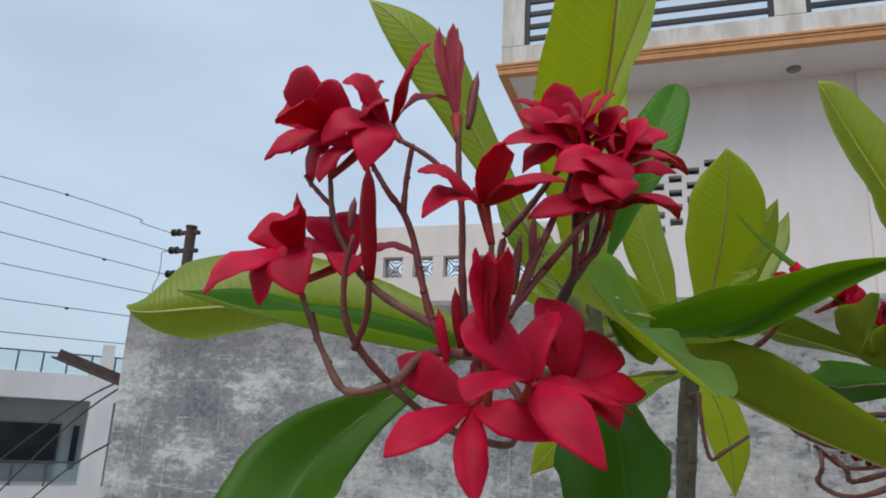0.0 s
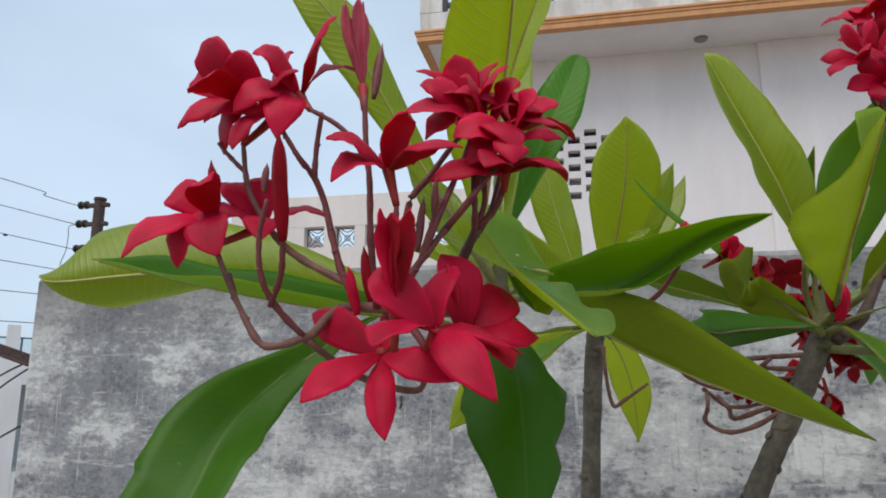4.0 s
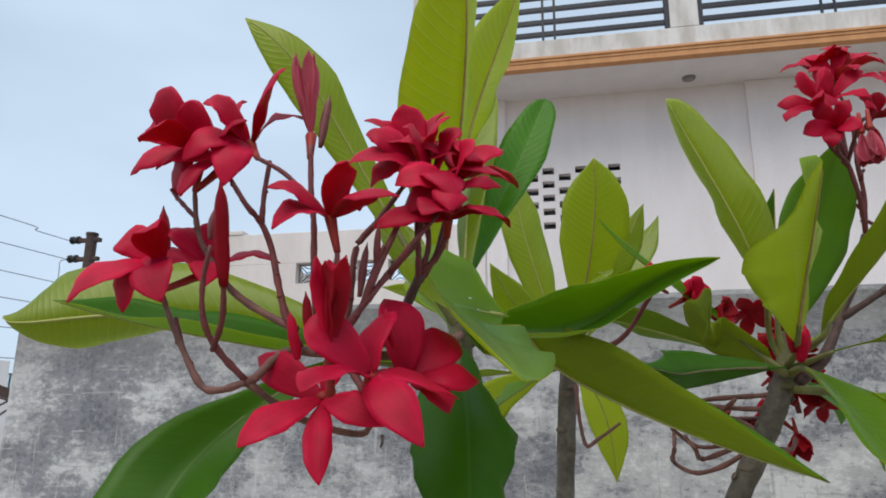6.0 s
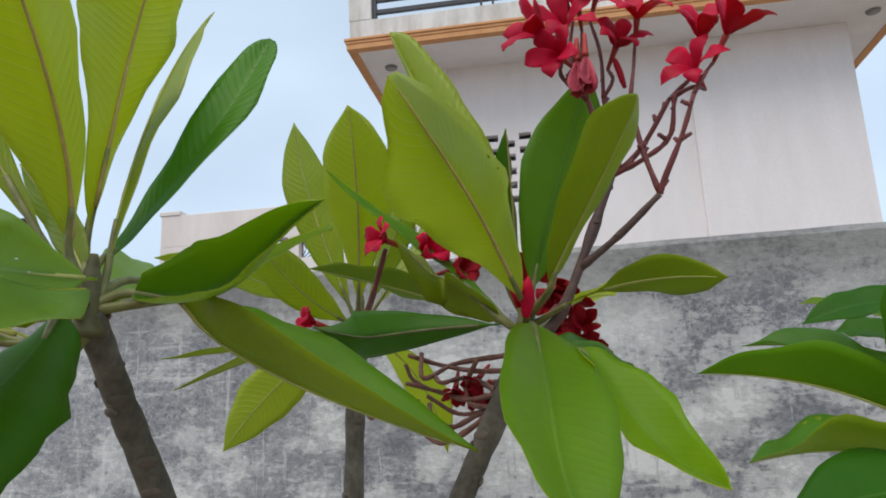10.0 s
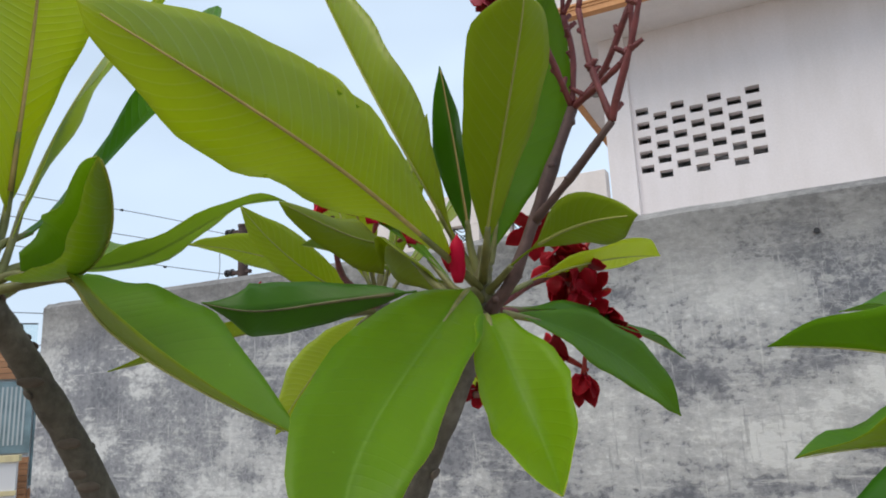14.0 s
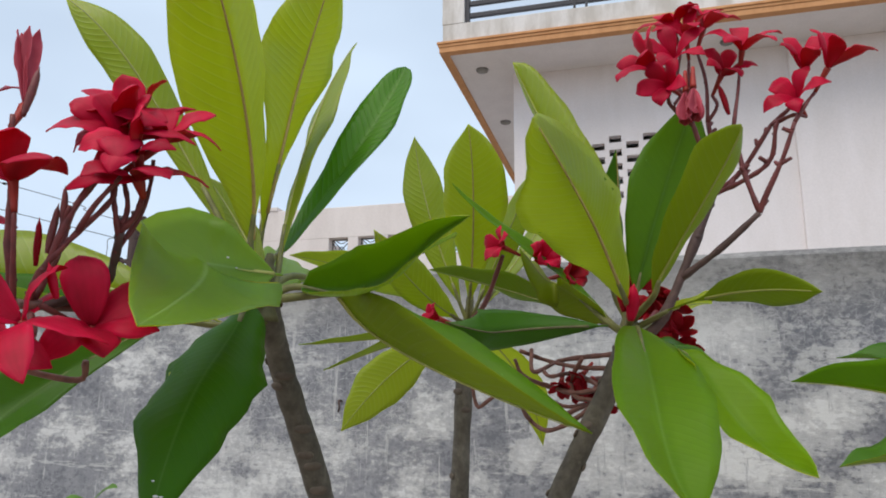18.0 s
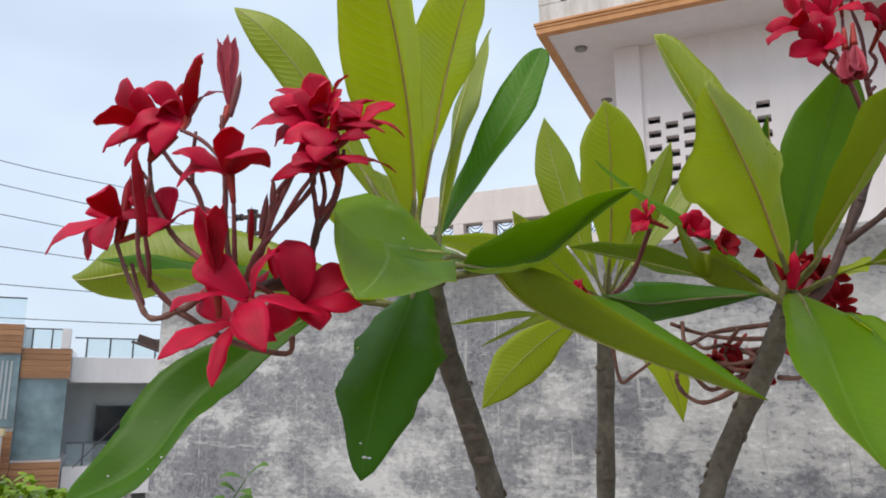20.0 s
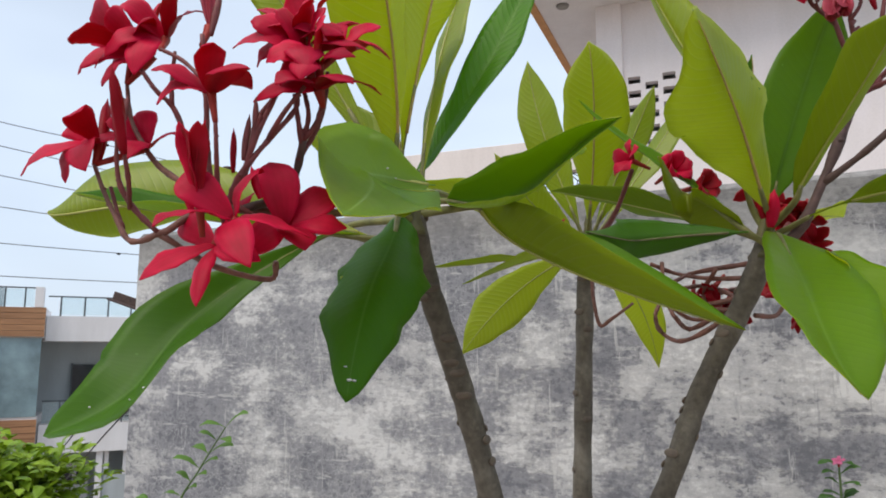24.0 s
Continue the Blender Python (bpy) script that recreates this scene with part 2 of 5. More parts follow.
def limewash():
    """Old blue-grey render under flaking white limewash, with a plain cement rim."""
    m, nt, p = nodes_of("flaking_limewash")
    tc = nt.nodes.new("ShaderNodeTexCoord")
    sep = nt.nodes.new("ShaderNodeSeparateXYZ")
    nt.links.new(tc.outputs["Object"], sep.inputs["Vector"])
    big = noise_node(nt, 1.7, 3, 0.5, (0.8, 1, 1.1)).outputs["Fac"]
    patch = noise_node(nt, 6.5, 15, 0.69, (0.85, 1, 1.2)).outputs["Fac"]
    scuff = noise_node(nt, 15.0, 9, 0.72, (0.35, 1, 2.1)).outputs["Fac"]
    drip = noise_node(nt, 12.0, 8, 0.7, (2.0, 1, 0.2)).outputs["Fac"]
    fine = noise_node(nt, 80.0, 9, 0.75, (0.85, 1, 1.15)).outputs["Fac"]

    def lots(*pairs):
        total = 0.0
        for f, k in pairs:
            total = math_node(nt, "ADD", total, math_node(nt, "MULTIPLY", f, k))
        return total

    def cover(c, mask, share, color):
        return mix(nt, math_node(nt, "MULTIPLY", mask, share), c, color)

    def step(f, at, soft=0.012, falling=False):
        lo, hi = ((1, 1, 1), (0, 0, 0)) if falling else ((0, 0, 0), (1, 1, 1))
        return ramp(nt, f, (at, lo), (at + soft, hi)).outputs["Color"]

    # bare blue-grey render in cloudy tones, and the chalky white wash over it
    tone = lots((patch, 0.40), (drip, 0.30), (fine, 0.30))
    bare = ramp(nt, tone, (0.40, (0.170, 0.175, 0.192)), (0.50, (0.248, 0.252, 0.270)), (0.60, (0.325, 0.329, 0.343))).outputs["Color"]
    white = ramp(nt, tone, (0.40, (0.41, 0.412, 0.414)), (0.50, (0.50, 0.50, 0.495)), (0.60, (0.60, 0.60, 0.59))).outputs["Color"]
    # the wash is worn through in broad zones with ragged, crisp edges
    end = nt.nodes.new("ShaderNodeMapRange")
    end.inputs["From Min"].default_value, end.inputs["From Max"].default_value = -1.06, -0.93
    end.inputs["To Min"].default_value, end.inputs["To Max"].default_value = 0.05, 0.0
    nt.links.new(sep.outputs["X"], end.inputs["Value"])
    more = nt.nodes.new("ShaderNodeMapRange")
    more.inputs["From Min"].default_value, more.inputs["From Max"].default_value = -0.15, 0.35
    more.inputs["To Min"].default_value, more.inputs["To Max"].default_value = -0.034, 0.028
    nt.links.new(sep.outputs["X"], more.inputs["Value"])
    total = lots((big, 0.16), (patch, 0.58), (scuff, 0.20), (fine, 0.16), (end.outputs["Result"], 1.0), (more.outputs["Result"], 1.0))
    wash = ramp(nt, total, (0.505, (0, 0, 0)), (0.545, (0.28, 0.28, 0.28)), (0.550, (0.62, 0.62, 0.62)), (0.63, (1, 1, 1))).outputs["Color"]
    c = mix(nt, wash, bare, white)
    thick = step(lots((patch, 0.7), (scuff, 0.3), (fine, 0.15)), 0.640, 0.012)
    c = cover(c, thick, 0.6, (0.68, 0.68, 0.665))
    # flakes left standing and chips fallen out, mostly along the worn edges
    c = cover(c, step(lots((fine, 0.55), (patch, 0.45)), 0.565, 0.006), 0.65, (0.62, 0.625, 0.615))
    c = cover(c, step(lots((fine, 0.55), (patch, 0.45)), 0.432, 0.008, True), 0.65, (0.13, 0.135, 0.155))
    # brush strokes along and runs down the wall
    for size, shape, at in ((20.0, (0.3, 1, 2.6), 0.60), (18.0, (2.8, 1, 0.22), 0.61)):
        stroke = noise_node(nt, size, 8, 0.75, shape).outputs["Fac"]
        c = cover(c, step(stroke, at, 0.02), 0.55, (0.60, 0.60, 0.585))
        c = cover(c, step(stroke, 0.365, 0.02, True), 0.45, (0.20, 0.203, 0.22))
    cells = nt.nodes.new("ShaderNodeTexVoronoi")
    cells.feature = "DISTANCE_TO_EDGE"
    cells.inputs["Scale"].default_value = 42
    warp = noise_node(nt, 30.0, 4, 0.6)
    shove = nt.nodes.new("ShaderNodeVectorMath")
    shove.operation = "MULTIPLY_ADD"
    shove.inputs[1].default_value = (0.05, 0.05, 0.05)
    nt.links.new(warp.outputs["Color"], shove.inputs[0])
    nt.links.new(tc.outputs["Object"], shove.inputs[2])
    nt.links.new(shove.outputs["Vector"], cells.inputs["Vector"])
    crack = step(math_node(nt, "ADD", cells.outputs["Distance"], math_node(nt, "MULTIPLY", fine, 0.12)), 0.07, 0.03, True)
    zone = ramp(nt, big, (0.47, (0, 0, 0)), (0.56, (0.42, 0.42, 0.42)))
    c = cover(c, math_node(nt, "MULTIPLY", crack, zone.outputs["Color"]), 1.0, (0.56, 0.57, 0.555))
    mr = nt.nodes.new("ShaderNodeMapRange")
    mr.inputs["From Min"].default_value, mr.inputs["From Max"].default_value = 1.80, 1.93
    nt.links.new(math_node(nt, "ADD", sep.outputs["Z"], lots((patch, 0.16))), mr.inputs["Value"])
    cement = ramp(nt, lots((fine, 0.5), (patch, 0.5)), (0.38, (0.135, 0.130, 0.122)), (0.62, (0.25, 0.242, 0.23)))
    c = mix(nt, math_node(nt, "MULTIPLY", mr.outputs["Result"], 0.8), c, cement.outputs["Color"])
    nt.links.new(c, p.inputs["Base Color"])
    p.inputs["Roughness"].default_value = 0.92
    bump(nt, p, lots((wash, 0.35), (fine, 0.6)), 0.55, 0.005)
    return m


LIMEWASH = limewash()


def house_paint(name, color, stain, scale=2.2):
    m, nt, p = nodes_of(name)
    n = noise_node(nt, scale, 6, 0.6, (1.6, 1.6, 0.4))
    f = noise_node(nt, 45, 4)
    a = ramp(nt, n.outputs["Fac"], (0.38, stain), (0.62, color))
    b = ramp(nt, f.outputs["Fac"], (0.3, (0.94, 0.94, 0.94)), (0.7, (1, 1, 1)))
    nt.links.new(mix(nt, 1.0, a.outputs["Color"], b.outputs["Color"], "MULTIPLY"), p.inputs["Base Color"])
    p.inputs["Roughness"].default_value = 0.8
    bump(nt, p, f.outputs["Fac"], 0.25, 0.004)
    return m


WHITE_PAINT = house_paint("house_paint_white", (0.88, 0.82, 0.81), (0.83, 0.77, 0.75))
UPSTAND = house_paint("upstand_paint", (0.78, 0.75, 0.72), (0.56, 0.52, 0.47), 3.5)
SOFFIT = house_paint("soffit_paint", (0.87, 0.83, 0.82), (0.82, 0.78, 0.77))
PARAPET = house_paint("parapet_paint", (0.80, 0.73, 0.69), (0.72, 0.65, 0.61))
OCHRE = house_paint("ochre_moulding", (0.68, 0.34, 0.15), (0.60, 0.29, 0.12), 4)
RAIL = plain("black_rail_paint", (0.022, 0.024, 0.034), 0.45, 0.0, 40, 0.3, 0.001)
IRON = plain("rusty_iron", (0.075, 0.045, 0.038), 0.75, 0.0, 35, 0.5, 0.003)
STEEL = plain("grille_metal", (0.10, 0.12, 0.13), 0.5, 0.3, 40, 0.3, 0.001)
WIRE = plain("fence_wire_metal", (0.16, 0.17, 0.19), 0.5, 0.5, 40, 0.2, 0.0005)
BLACK = plain("black_plastic", (0.02, 0.02, 0.022), 0.5, 0, 40, 0.2, 0.0005)
LAMP_RIM = plain("lamp_rim", (0.22, 0.21, 0.20), 0.4, 0.4, 40, 0.2, 0.0005)
LAMP_GLASS = plain("lamp_glass", (0.30, 0.29, 0.27), 0.25, 0, 40, 0.1, 0.0005)
# neighbour house white and grey are raised: distance haze is put into the colour
FAR_WHITE = house_paint("far_house_white", (0.80, 0.79, 0.79), (0.72, 0.71, 0.71), 1.2)
FAR_GREY = house_paint("far_house_grey", (0.48, 0.53, 0.54), (0.42, 0.46, 0.47), 1.2)
YELLOW_TRIM = house_paint("pale_yellow_trim", (0.72, 0.62, 0.36), (0.62, 0.52, 0.30), 3)
SOIL = plain("garden_soil", (0.31, 0.26, 0.205), 0.95, 0, 8, 0.4, 0.02)


def glass_material(name, color, rough=0.05):
    m, nt, p = nodes_of(name)
    p.inputs["Base Color"].default_value = (*color, 1)
    p.inputs["Roughness"].default_value, p.inputs["Transmission Weight"].default_value, p.inputs["IOR"].default_value = rough, 0.9, 1.45
    return m


GLASS = glass_material("rail_glass", (0.80, 0.90, 0.92))
# base lifted above black to carry the same painted haze
DARK_GLASS = plain("dark_window_glass", (0.03, 0.038, 0.05), 0.08, 0, 3, 0.3, 0.0001)
# blotchy pale blue base: part of the sky reflection is painted in
BLUE_GLASS = plain("reflecting_window_glass", (0.22, 0.32, 0.35), 0.06, 0, 2, 0.4, 0.0001)


def timber():
    m, nt, p = nodes_of("timber_cladding")
    n = noise_node(nt, 2.0, 5, 0.6, (0.6, 0.6, 9))
    info = nt.nodes.new("ShaderNodeObjectInfo")
    # boards lightened too, with distance haze put into their colour
    a = ramp(nt, n.outputs["Fac"], (0.3, (0.26, 0.12, 0.055)), (0.7, (0.46, 0.24, 0.12)))
    s = ramp(nt, info.outputs["Random"], (0, (0.75, 0.75, 0.75)), (1, (1.15, 1.15, 1.15)))
    nt.links.new(mix(nt, 1.0, a.outputs["Color"], s.outputs["Color"], "MULTIPLY"), p.inputs["Base Color"])
    p.inputs["Roughness"].default_value = 0.6
    return m


TIMBER = timber()

# ---- building helpers ----
BASES = {}


def thing(name, at, label, category, group="", kind=""):
    ob = new(name)
    ob.empty_display_size = 0.1
    ob.location = at
    BASES[ob] = Vector(at)
    return tagged(ob, label, category, group, kind)


def part(name, bm, material, parent, label="", smooth=False, local=False):
    """Links a bmesh, given in world places (or in the parent's own), as one mesh object under a thing or a part."""
    top = parent
    while top.parent:
        top = top.parent
    base = BASES.get(top)
    if base is not None and not local:
        bmesh.ops.translate(bm, verts=bm.verts, vec=-base)
    me = bpy.data.meshes.new(name)
    for f in bm.faces:
        f.smooth = smooth
    bm.to_mesh(me)
    bm.free()
    for mt in material if isinstance(material, (list, tuple)) else [material]:
        me.materials.append(mt)
    ob = new(name, me)
    ob.parent = parent
    if label:
        ob["label"] = label
    return ob


def solid(name, bm, material, label, category="", kind="", group="", smooth=False):
    me = bpy.data.meshes.new(name)
    for f in bm.faces:
        f.smooth = smooth
    bm.to_mesh(me)
    bm.free()
    me.materials.append(material)
    return tagged(new(name, me), label, category, group, kind)


def box(bm, x0, x1, y0, y1, z0, z1, bevel=0.0):
    r = bmesh.ops.create_cube(bm, size=1.0)
    vs = r["verts"]
    bmesh.ops.scale(bm, vec=(x1 - x0, y1 - y0, z1 - z0), verts=vs)
    bmesh.ops.translate(bm, vec=((x0 + x1) / 2, (y0 + y1) / 2, (z0 + z1) / 2), verts=vs)
    if bevel:
        es = list({e for v in vs for e in v.link_edges})
        bmesh.ops.bevel(bm, geom=es, offset=bevel, segments=2, affect="EDGES", profile=0.5)
    return bm


def boxed(*dims, bevel=0.0):
    return box(bmesh.new(), *dims, bevel=bevel)


def smooth_line(pts, per=5):
    """Points along a smooth line through the given ones."""
    ps = [Vector(p) for p in pts]
    if len(ps) == 2:
        return [ps[0].lerp(ps[1], i / per) for i in range(per + 1)]
    ps = [2 * ps[0] - ps[1]] + ps + [2 * ps[-1] - ps[-2]]
    out = []
    for a, b, c, d in zip(ps, ps[1:], ps[2:], ps[3:]):
        for i in range(per):
            t = i / per
            out.append(0.5 * (2 * b + (c - a) * t + (2 * a - 5 * b + 4 * c - d) * t * t + (3 * b - a - 3 * c + d) * t ** 3))
    return out + [ps[-2]]


def tube(bm, pts, r0, r1, sides=8, per=5, knots=0.0, rng=None):
    """A tapered round stalk through the points, with swellings where knots is given."""
    line = smooth_line(pts, per)
    rings = []
    up = Vector((0.3, 0.2, 0.93))
    n = len(line) - 1
    for i, p in enumerate(line):
        t = (line[min(i + 1, n)] - line[max(i - 1, 0)]).normalized()
        s = t.cross(up)
        if s.length < 1e-3:
            s = t.cross(Vector((1, 0, 0)))
        s.normalize()
        u = s.cross(t)
        r = r0 + (r1 - r0) * i / n
        if knots and rng:
            r *= 1 + knots * (rng.random() - 0.35)
        rings.append([bm.verts.new(p + (s * math.cos(a) + u * math.sin(a)) * r) for a in (2 * math.pi * k / sides for k in range(sides))])
    for a, b in zip(rings, rings[1:]):
        for k in range(sides):
            bm.faces.new((a[k], a[(k + 1) % sides], b[(k + 1) % sides], b[k]))
    bm.faces.new(list(reversed(rings[0])))
    bm.faces.new(rings[-1])
    return bm


def rod(bm, a, b, r, sides=8):
    return tube(bm, [a, b], r, r, sides, per=1)


def blade(B, M, T, width, nrm, fold=0.0, curl=0.0, ripple=0.0, stalk=0.1, twist=0.0, peak=0.55, point=0.7, thick=0.0011, n=24, cols=4, seed=0, base=0.88, wavy=0.03, bend=(0, 0, 0), even=0.0):
    """A leaf or petal from its foot B through its middle M to its tip T: two skins and a rim. Returns the mesh and its middle line with normals."""
    B, M, T, nrm = Vector(B), Vector(M), Vector(T), Vector(nrm).normalized()
    C = 2 * M - 0.5 * (B + T)
    sway = Vector(bend) * 10.4
    rng = random.Random(seed)
    ph = [rng.uniform(0, 6.28) for _ in range(4)]
    length = (M - B).length + (T - M).length
    bm = bmesh.new()
    uvl = bm.loops.layers.uv.new("UVMap")
    tops, unders, uvs, mids, grid = [], [], {}, [], []
    for i in range(n + 1):
        s = 0.45 * i / n + 0.55 * (0.5 - 0.5 * math.cos(math.pi * i / n))
        p = B * (1 - s) ** 2 + C * 2 * s * (1 - s) + T * s * s + sway * (s * (1 - s) * (1 - 2 * s))
        t = (2 * (C - B) * (1 - s) + 2 * (T - C) * s + sway * (1 - 6 * s + 6 * s * s)).normalized()
        t = t.lerp((T - B).normalized(), even).normalized()
        side = t.cross(nrm).normalized()
        up = side.cross(t)
        if twist:
            q = Matrix.Rotation(radians(twist) * (s - 0.5), 3, t)
            side, up = q @ side, q @ up
        mids.append((p.copy(), up.copy(), s))
        u = max(0.0, (s - stalk) / (1 - stalk))
        k = math.log(0.5) / math.log(peak)
        hw = 0.5 * width * max(0.0, math.sin(math.pi * min(1.0, u) ** k)) ** (0.72 + (base - 0.72) * (1 - 2 * u ** k) if u ** k < 0.5 else 0.72 + 0.45 * point * (u ** k - 0.5) * 2)
        if i == n:
            hw = 0.0004
        hw = max(hw, 0.0009 if s <= stalk else 0.0004)
        row = []
        for j in range(-cols, cols + 1):
            x = j / cols
            ang = radians(fold) + radians(curl) * abs(x)
            out = hw * abs(x) * math.cos(ang) * (1 if x >= 0 else -1)
            lift = hw * abs(x) * math.sin(ang)
            wob = ripple * abs(x) * (math.sin(s * 11 + ph[0] + (2.1 if x > 0 else 0)) + 0.6 * math.sin(s * 23 + ph[1] + x)) * min(1, hw / (0.3 * width + 1e-6))
            edge = 1 + wavy * (math.sin(s * 15 + ph[2] + (1.9 if x > 0 else 0)) + 0.6 * math.sin(s * 34 + ph[3] + (1.3 if x > 0 else 0))) * abs(x)
            q = p + side * out * edge + up * (lift + wob)
            row.append((q, (x, s * length)))
        grid.append(row)
    for i in range(n + 1):
        row_t, row_u = [], []
        for j in range(2 * cols + 1):
            q, uv = grid[i][j]
            across = grid[i][min(j + 1, 2 * cols)][0] - grid[i][max(j - 1, 0)][0]
            along = grid[min(i + 1, n)][j][0] - grid[max(i - 1, 0)][j][0]
            face = across.cross(along)
            face = face.normalized() if face.length > 1e-12 else mids[i][1]
            th = thick * 0.5 * (0.25 if j in (0, 2 * cols) else 1)
            a, b = bm.verts.new(q + face * th), bm.verts.new(q - face * th)
            uvs[a] = uvs[b] = uv
            row_t.append(a)
            row_u.append(b)
        tops.append(row_t)
        unders.append(row_u)

    def quad(vs, mat):
        f = bm.faces.new(vs)
        f.material_index = mat
        for lp in f.loops:
            lp[uvl].uv = uvs[lp.vert]

    m = 2 * cols
    for i in range(n):
        for j in range(m):
            quad((tops[i][j], tops[i][j + 1], tops[i + 1][j + 1], tops[i + 1][j]), 0)
            quad((unders[i][j + 1], unders[i][j], unders[i + 1][j], unders[i + 1][j + 1]), 1)
        quad((unders[i][0], tops[i][0], tops[i + 1][0], unders[i + 1][0]), 1)
        quad((tops[i][m], unders[i][m], unders[i + 1][m], tops[i + 1][m]), 1)
    quad(tuple(unders[0][j] for j in range(m + 1)) + tuple(reversed(tops[0])), 0)
    quad(tuple(tops[n]) + tuple(reversed(unders[n])), 0)
    bm.normal_update()
    return bm, mids


LEAF_COUNT = [0]
CROWNS = [Vector(v) for v in ((0.226, 0.832, 1.665), (0.308, 1.278, 1.70), (0.538, 1.053, 1.655), (1.04, 1.30, 1.60))]


def leaf(plant, B, M, T, width, nrm, top=None, under=None, rib=None, label="", foot=True, flecks=(), **shape):
    """One plumeria leaf with its raised midrib and the stalk that joins it to the nearest crown."""
    LEAF_COUNT[0] += 1
    shape.setdefault("seed", LEAF_COUNT[0])
    shape.setdefault("ripple", 0.0026)
    shape.setdefault("fold", 10)
    shape.setdefault("stalk", 0.03)
    bm, mids = blade(B, M, T, width, nrm, **shape)
    bm.verts.ensure_lookup_table()
    spots = [bm.verts[(i * 4 // 3 * 9 + j + 4) * 2].co.copy() for i, j in flecks]
    ob = part("leaf", bm, [top or LEAF_TOP, under or LEAF_UNDER], plant, label, smooth=True)
    r = max(0.0014, width * 0.021)
    rb = bmesh.new()
    pts = [p - up * r * 0.55 for p, up, s in mids if s >= shape["stalk"]][::3]
    tube(rb, pts, r, 0.0004, 6, 3)
    part("midrib", rb, rib or RIB, ob, smooth=True)
    for k, at in enumerate(spots):
        fb = bmesh.new()
        bmesh.ops.create_icosphere(fb, subdivisions=2, radius=0.0008 + 0.0003 * (k % 3))
        bmesh.ops.scale(fb, verts=fb.verts, vec=(1.4, 0.8, 0.7))
        bmesh.ops.translate(fb, verts=fb.verts, vec=at)
        part("fleck", fb, FLECK, ob, "small white fleck", smooth=True)
    if foot:
        crown = min(CROWNS, key=lambda c: (c - Vector(B)).length)
        rise = max(-0.02, min(0.03, Vector(B).z - crown.z))
        first = [p - up * 0.001 for p, up, s in mids if s <= 0.17]
        pb = tube(bmesh.new(), [crown + Vector((0, 0, rise * 0.55 - 0.004)), Vector(B) - Vector((0, 0, 0.002)), first[-1]], 0.0046, 0.0022, 8, 5)
        part("leaf_stalk", pb, LEAF_STALK, ob, smooth=True)
    return ob


def petal_on(fl, centre, tip, axis, width, bulge, mats, seed):
    c, t, a = Vector(centre), Vector(tip), Vector(axis).normalized()
    mid = c.lerp(t, 0.5) + a * bulge
    width = min(width, (t - c).length * 0.66)
    rng = random.Random(seed * 13 + 5)
    tilt = a + a.cross(t - c).normalized() * rng.uniform(0.10, 0.28)
    bm, _ = blade(c, mid, t, width, tilt, fold=rng.uniform(-6, 4), curl=rng.uniform(-18, 8), ripple=0.0008, stalk=0.0, peak=0.53, point=0.22, thick=0.0008, n=14, cols=4,
                  seed=seed, twist=rng.uniform(0, 14), base=0.50, wavy=0.012)
    part("petal", bm, mats, fl, smooth=True)


def flower(plant, centre, axis, size=0.046, spin=0.0, cup=0.25, tips=(), width=0.0255, bulge=0.007, tail=None, mats=None, label="", seed=1):
    """A five-petalled plumeria flower: a throat tube with petals. tips: the places of petal tips that are known."""
    c, a = Vector(centre), Vector(axis).normalized()
    mats = mats or [PETAL, PETAL_BACK]
    bm = bmesh.new()
    tail = Vector(tail) if tail else c - a * 0.022
    tube(bm, [tail, tail.lerp(c, 0.6), c + a * 0.001], 0.0018, 0.0034, 8, 3)
    fl = part("flower", bm, THROAT, plant, label, smooth=True)
    s = a.cross(Vector((0.1, 0.2, 1))).normalized()
    u = s.cross(a)
    rng = random.Random(seed)
    given = [Vector(t) for t in tips]
    angles = []
    for t in given:
        d = t - c
        angles.append(math.atan2(d.dot(u), d.dot(s)))
    free = 5 - len(given)
    if not given:
        angs = [spin + 2 * math.pi * k / 5 for k in range(5)]
    else:
        order = sorted(x % (2 * math.pi) for x in angles)
        gaps = [[order[i], (order[(i + 1) % len(order)] - order[i]) % (2 * math.pi) or 2 * math.pi, 0] for i in range(len(order))]
        for _ in range(free):
            g = max(gaps, key=lambda q: q[1] / (q[2] + 1))
            g[2] += 1
        angs = [g[0] + g[1] * (k + 1) / (g[2] + 1) for g in gaps for k in range(g[2])]
    for x in angs:
        x += rng.uniform(-0.08, 0.08)
        L = size * rng.uniform(0.92, 1.05)
        given.append(c + (s * math.cos(x) + u * math.sin(x)) * L * math.cos(cup) + a * L * math.sin(cup))
    for i, t in enumerate(given):
        petal_on(fl, c + (t - c) * 0.03, t, a, width * rng.uniform(0.92, 1.08), bulge, mats, seed * 7 + i)
    return fl


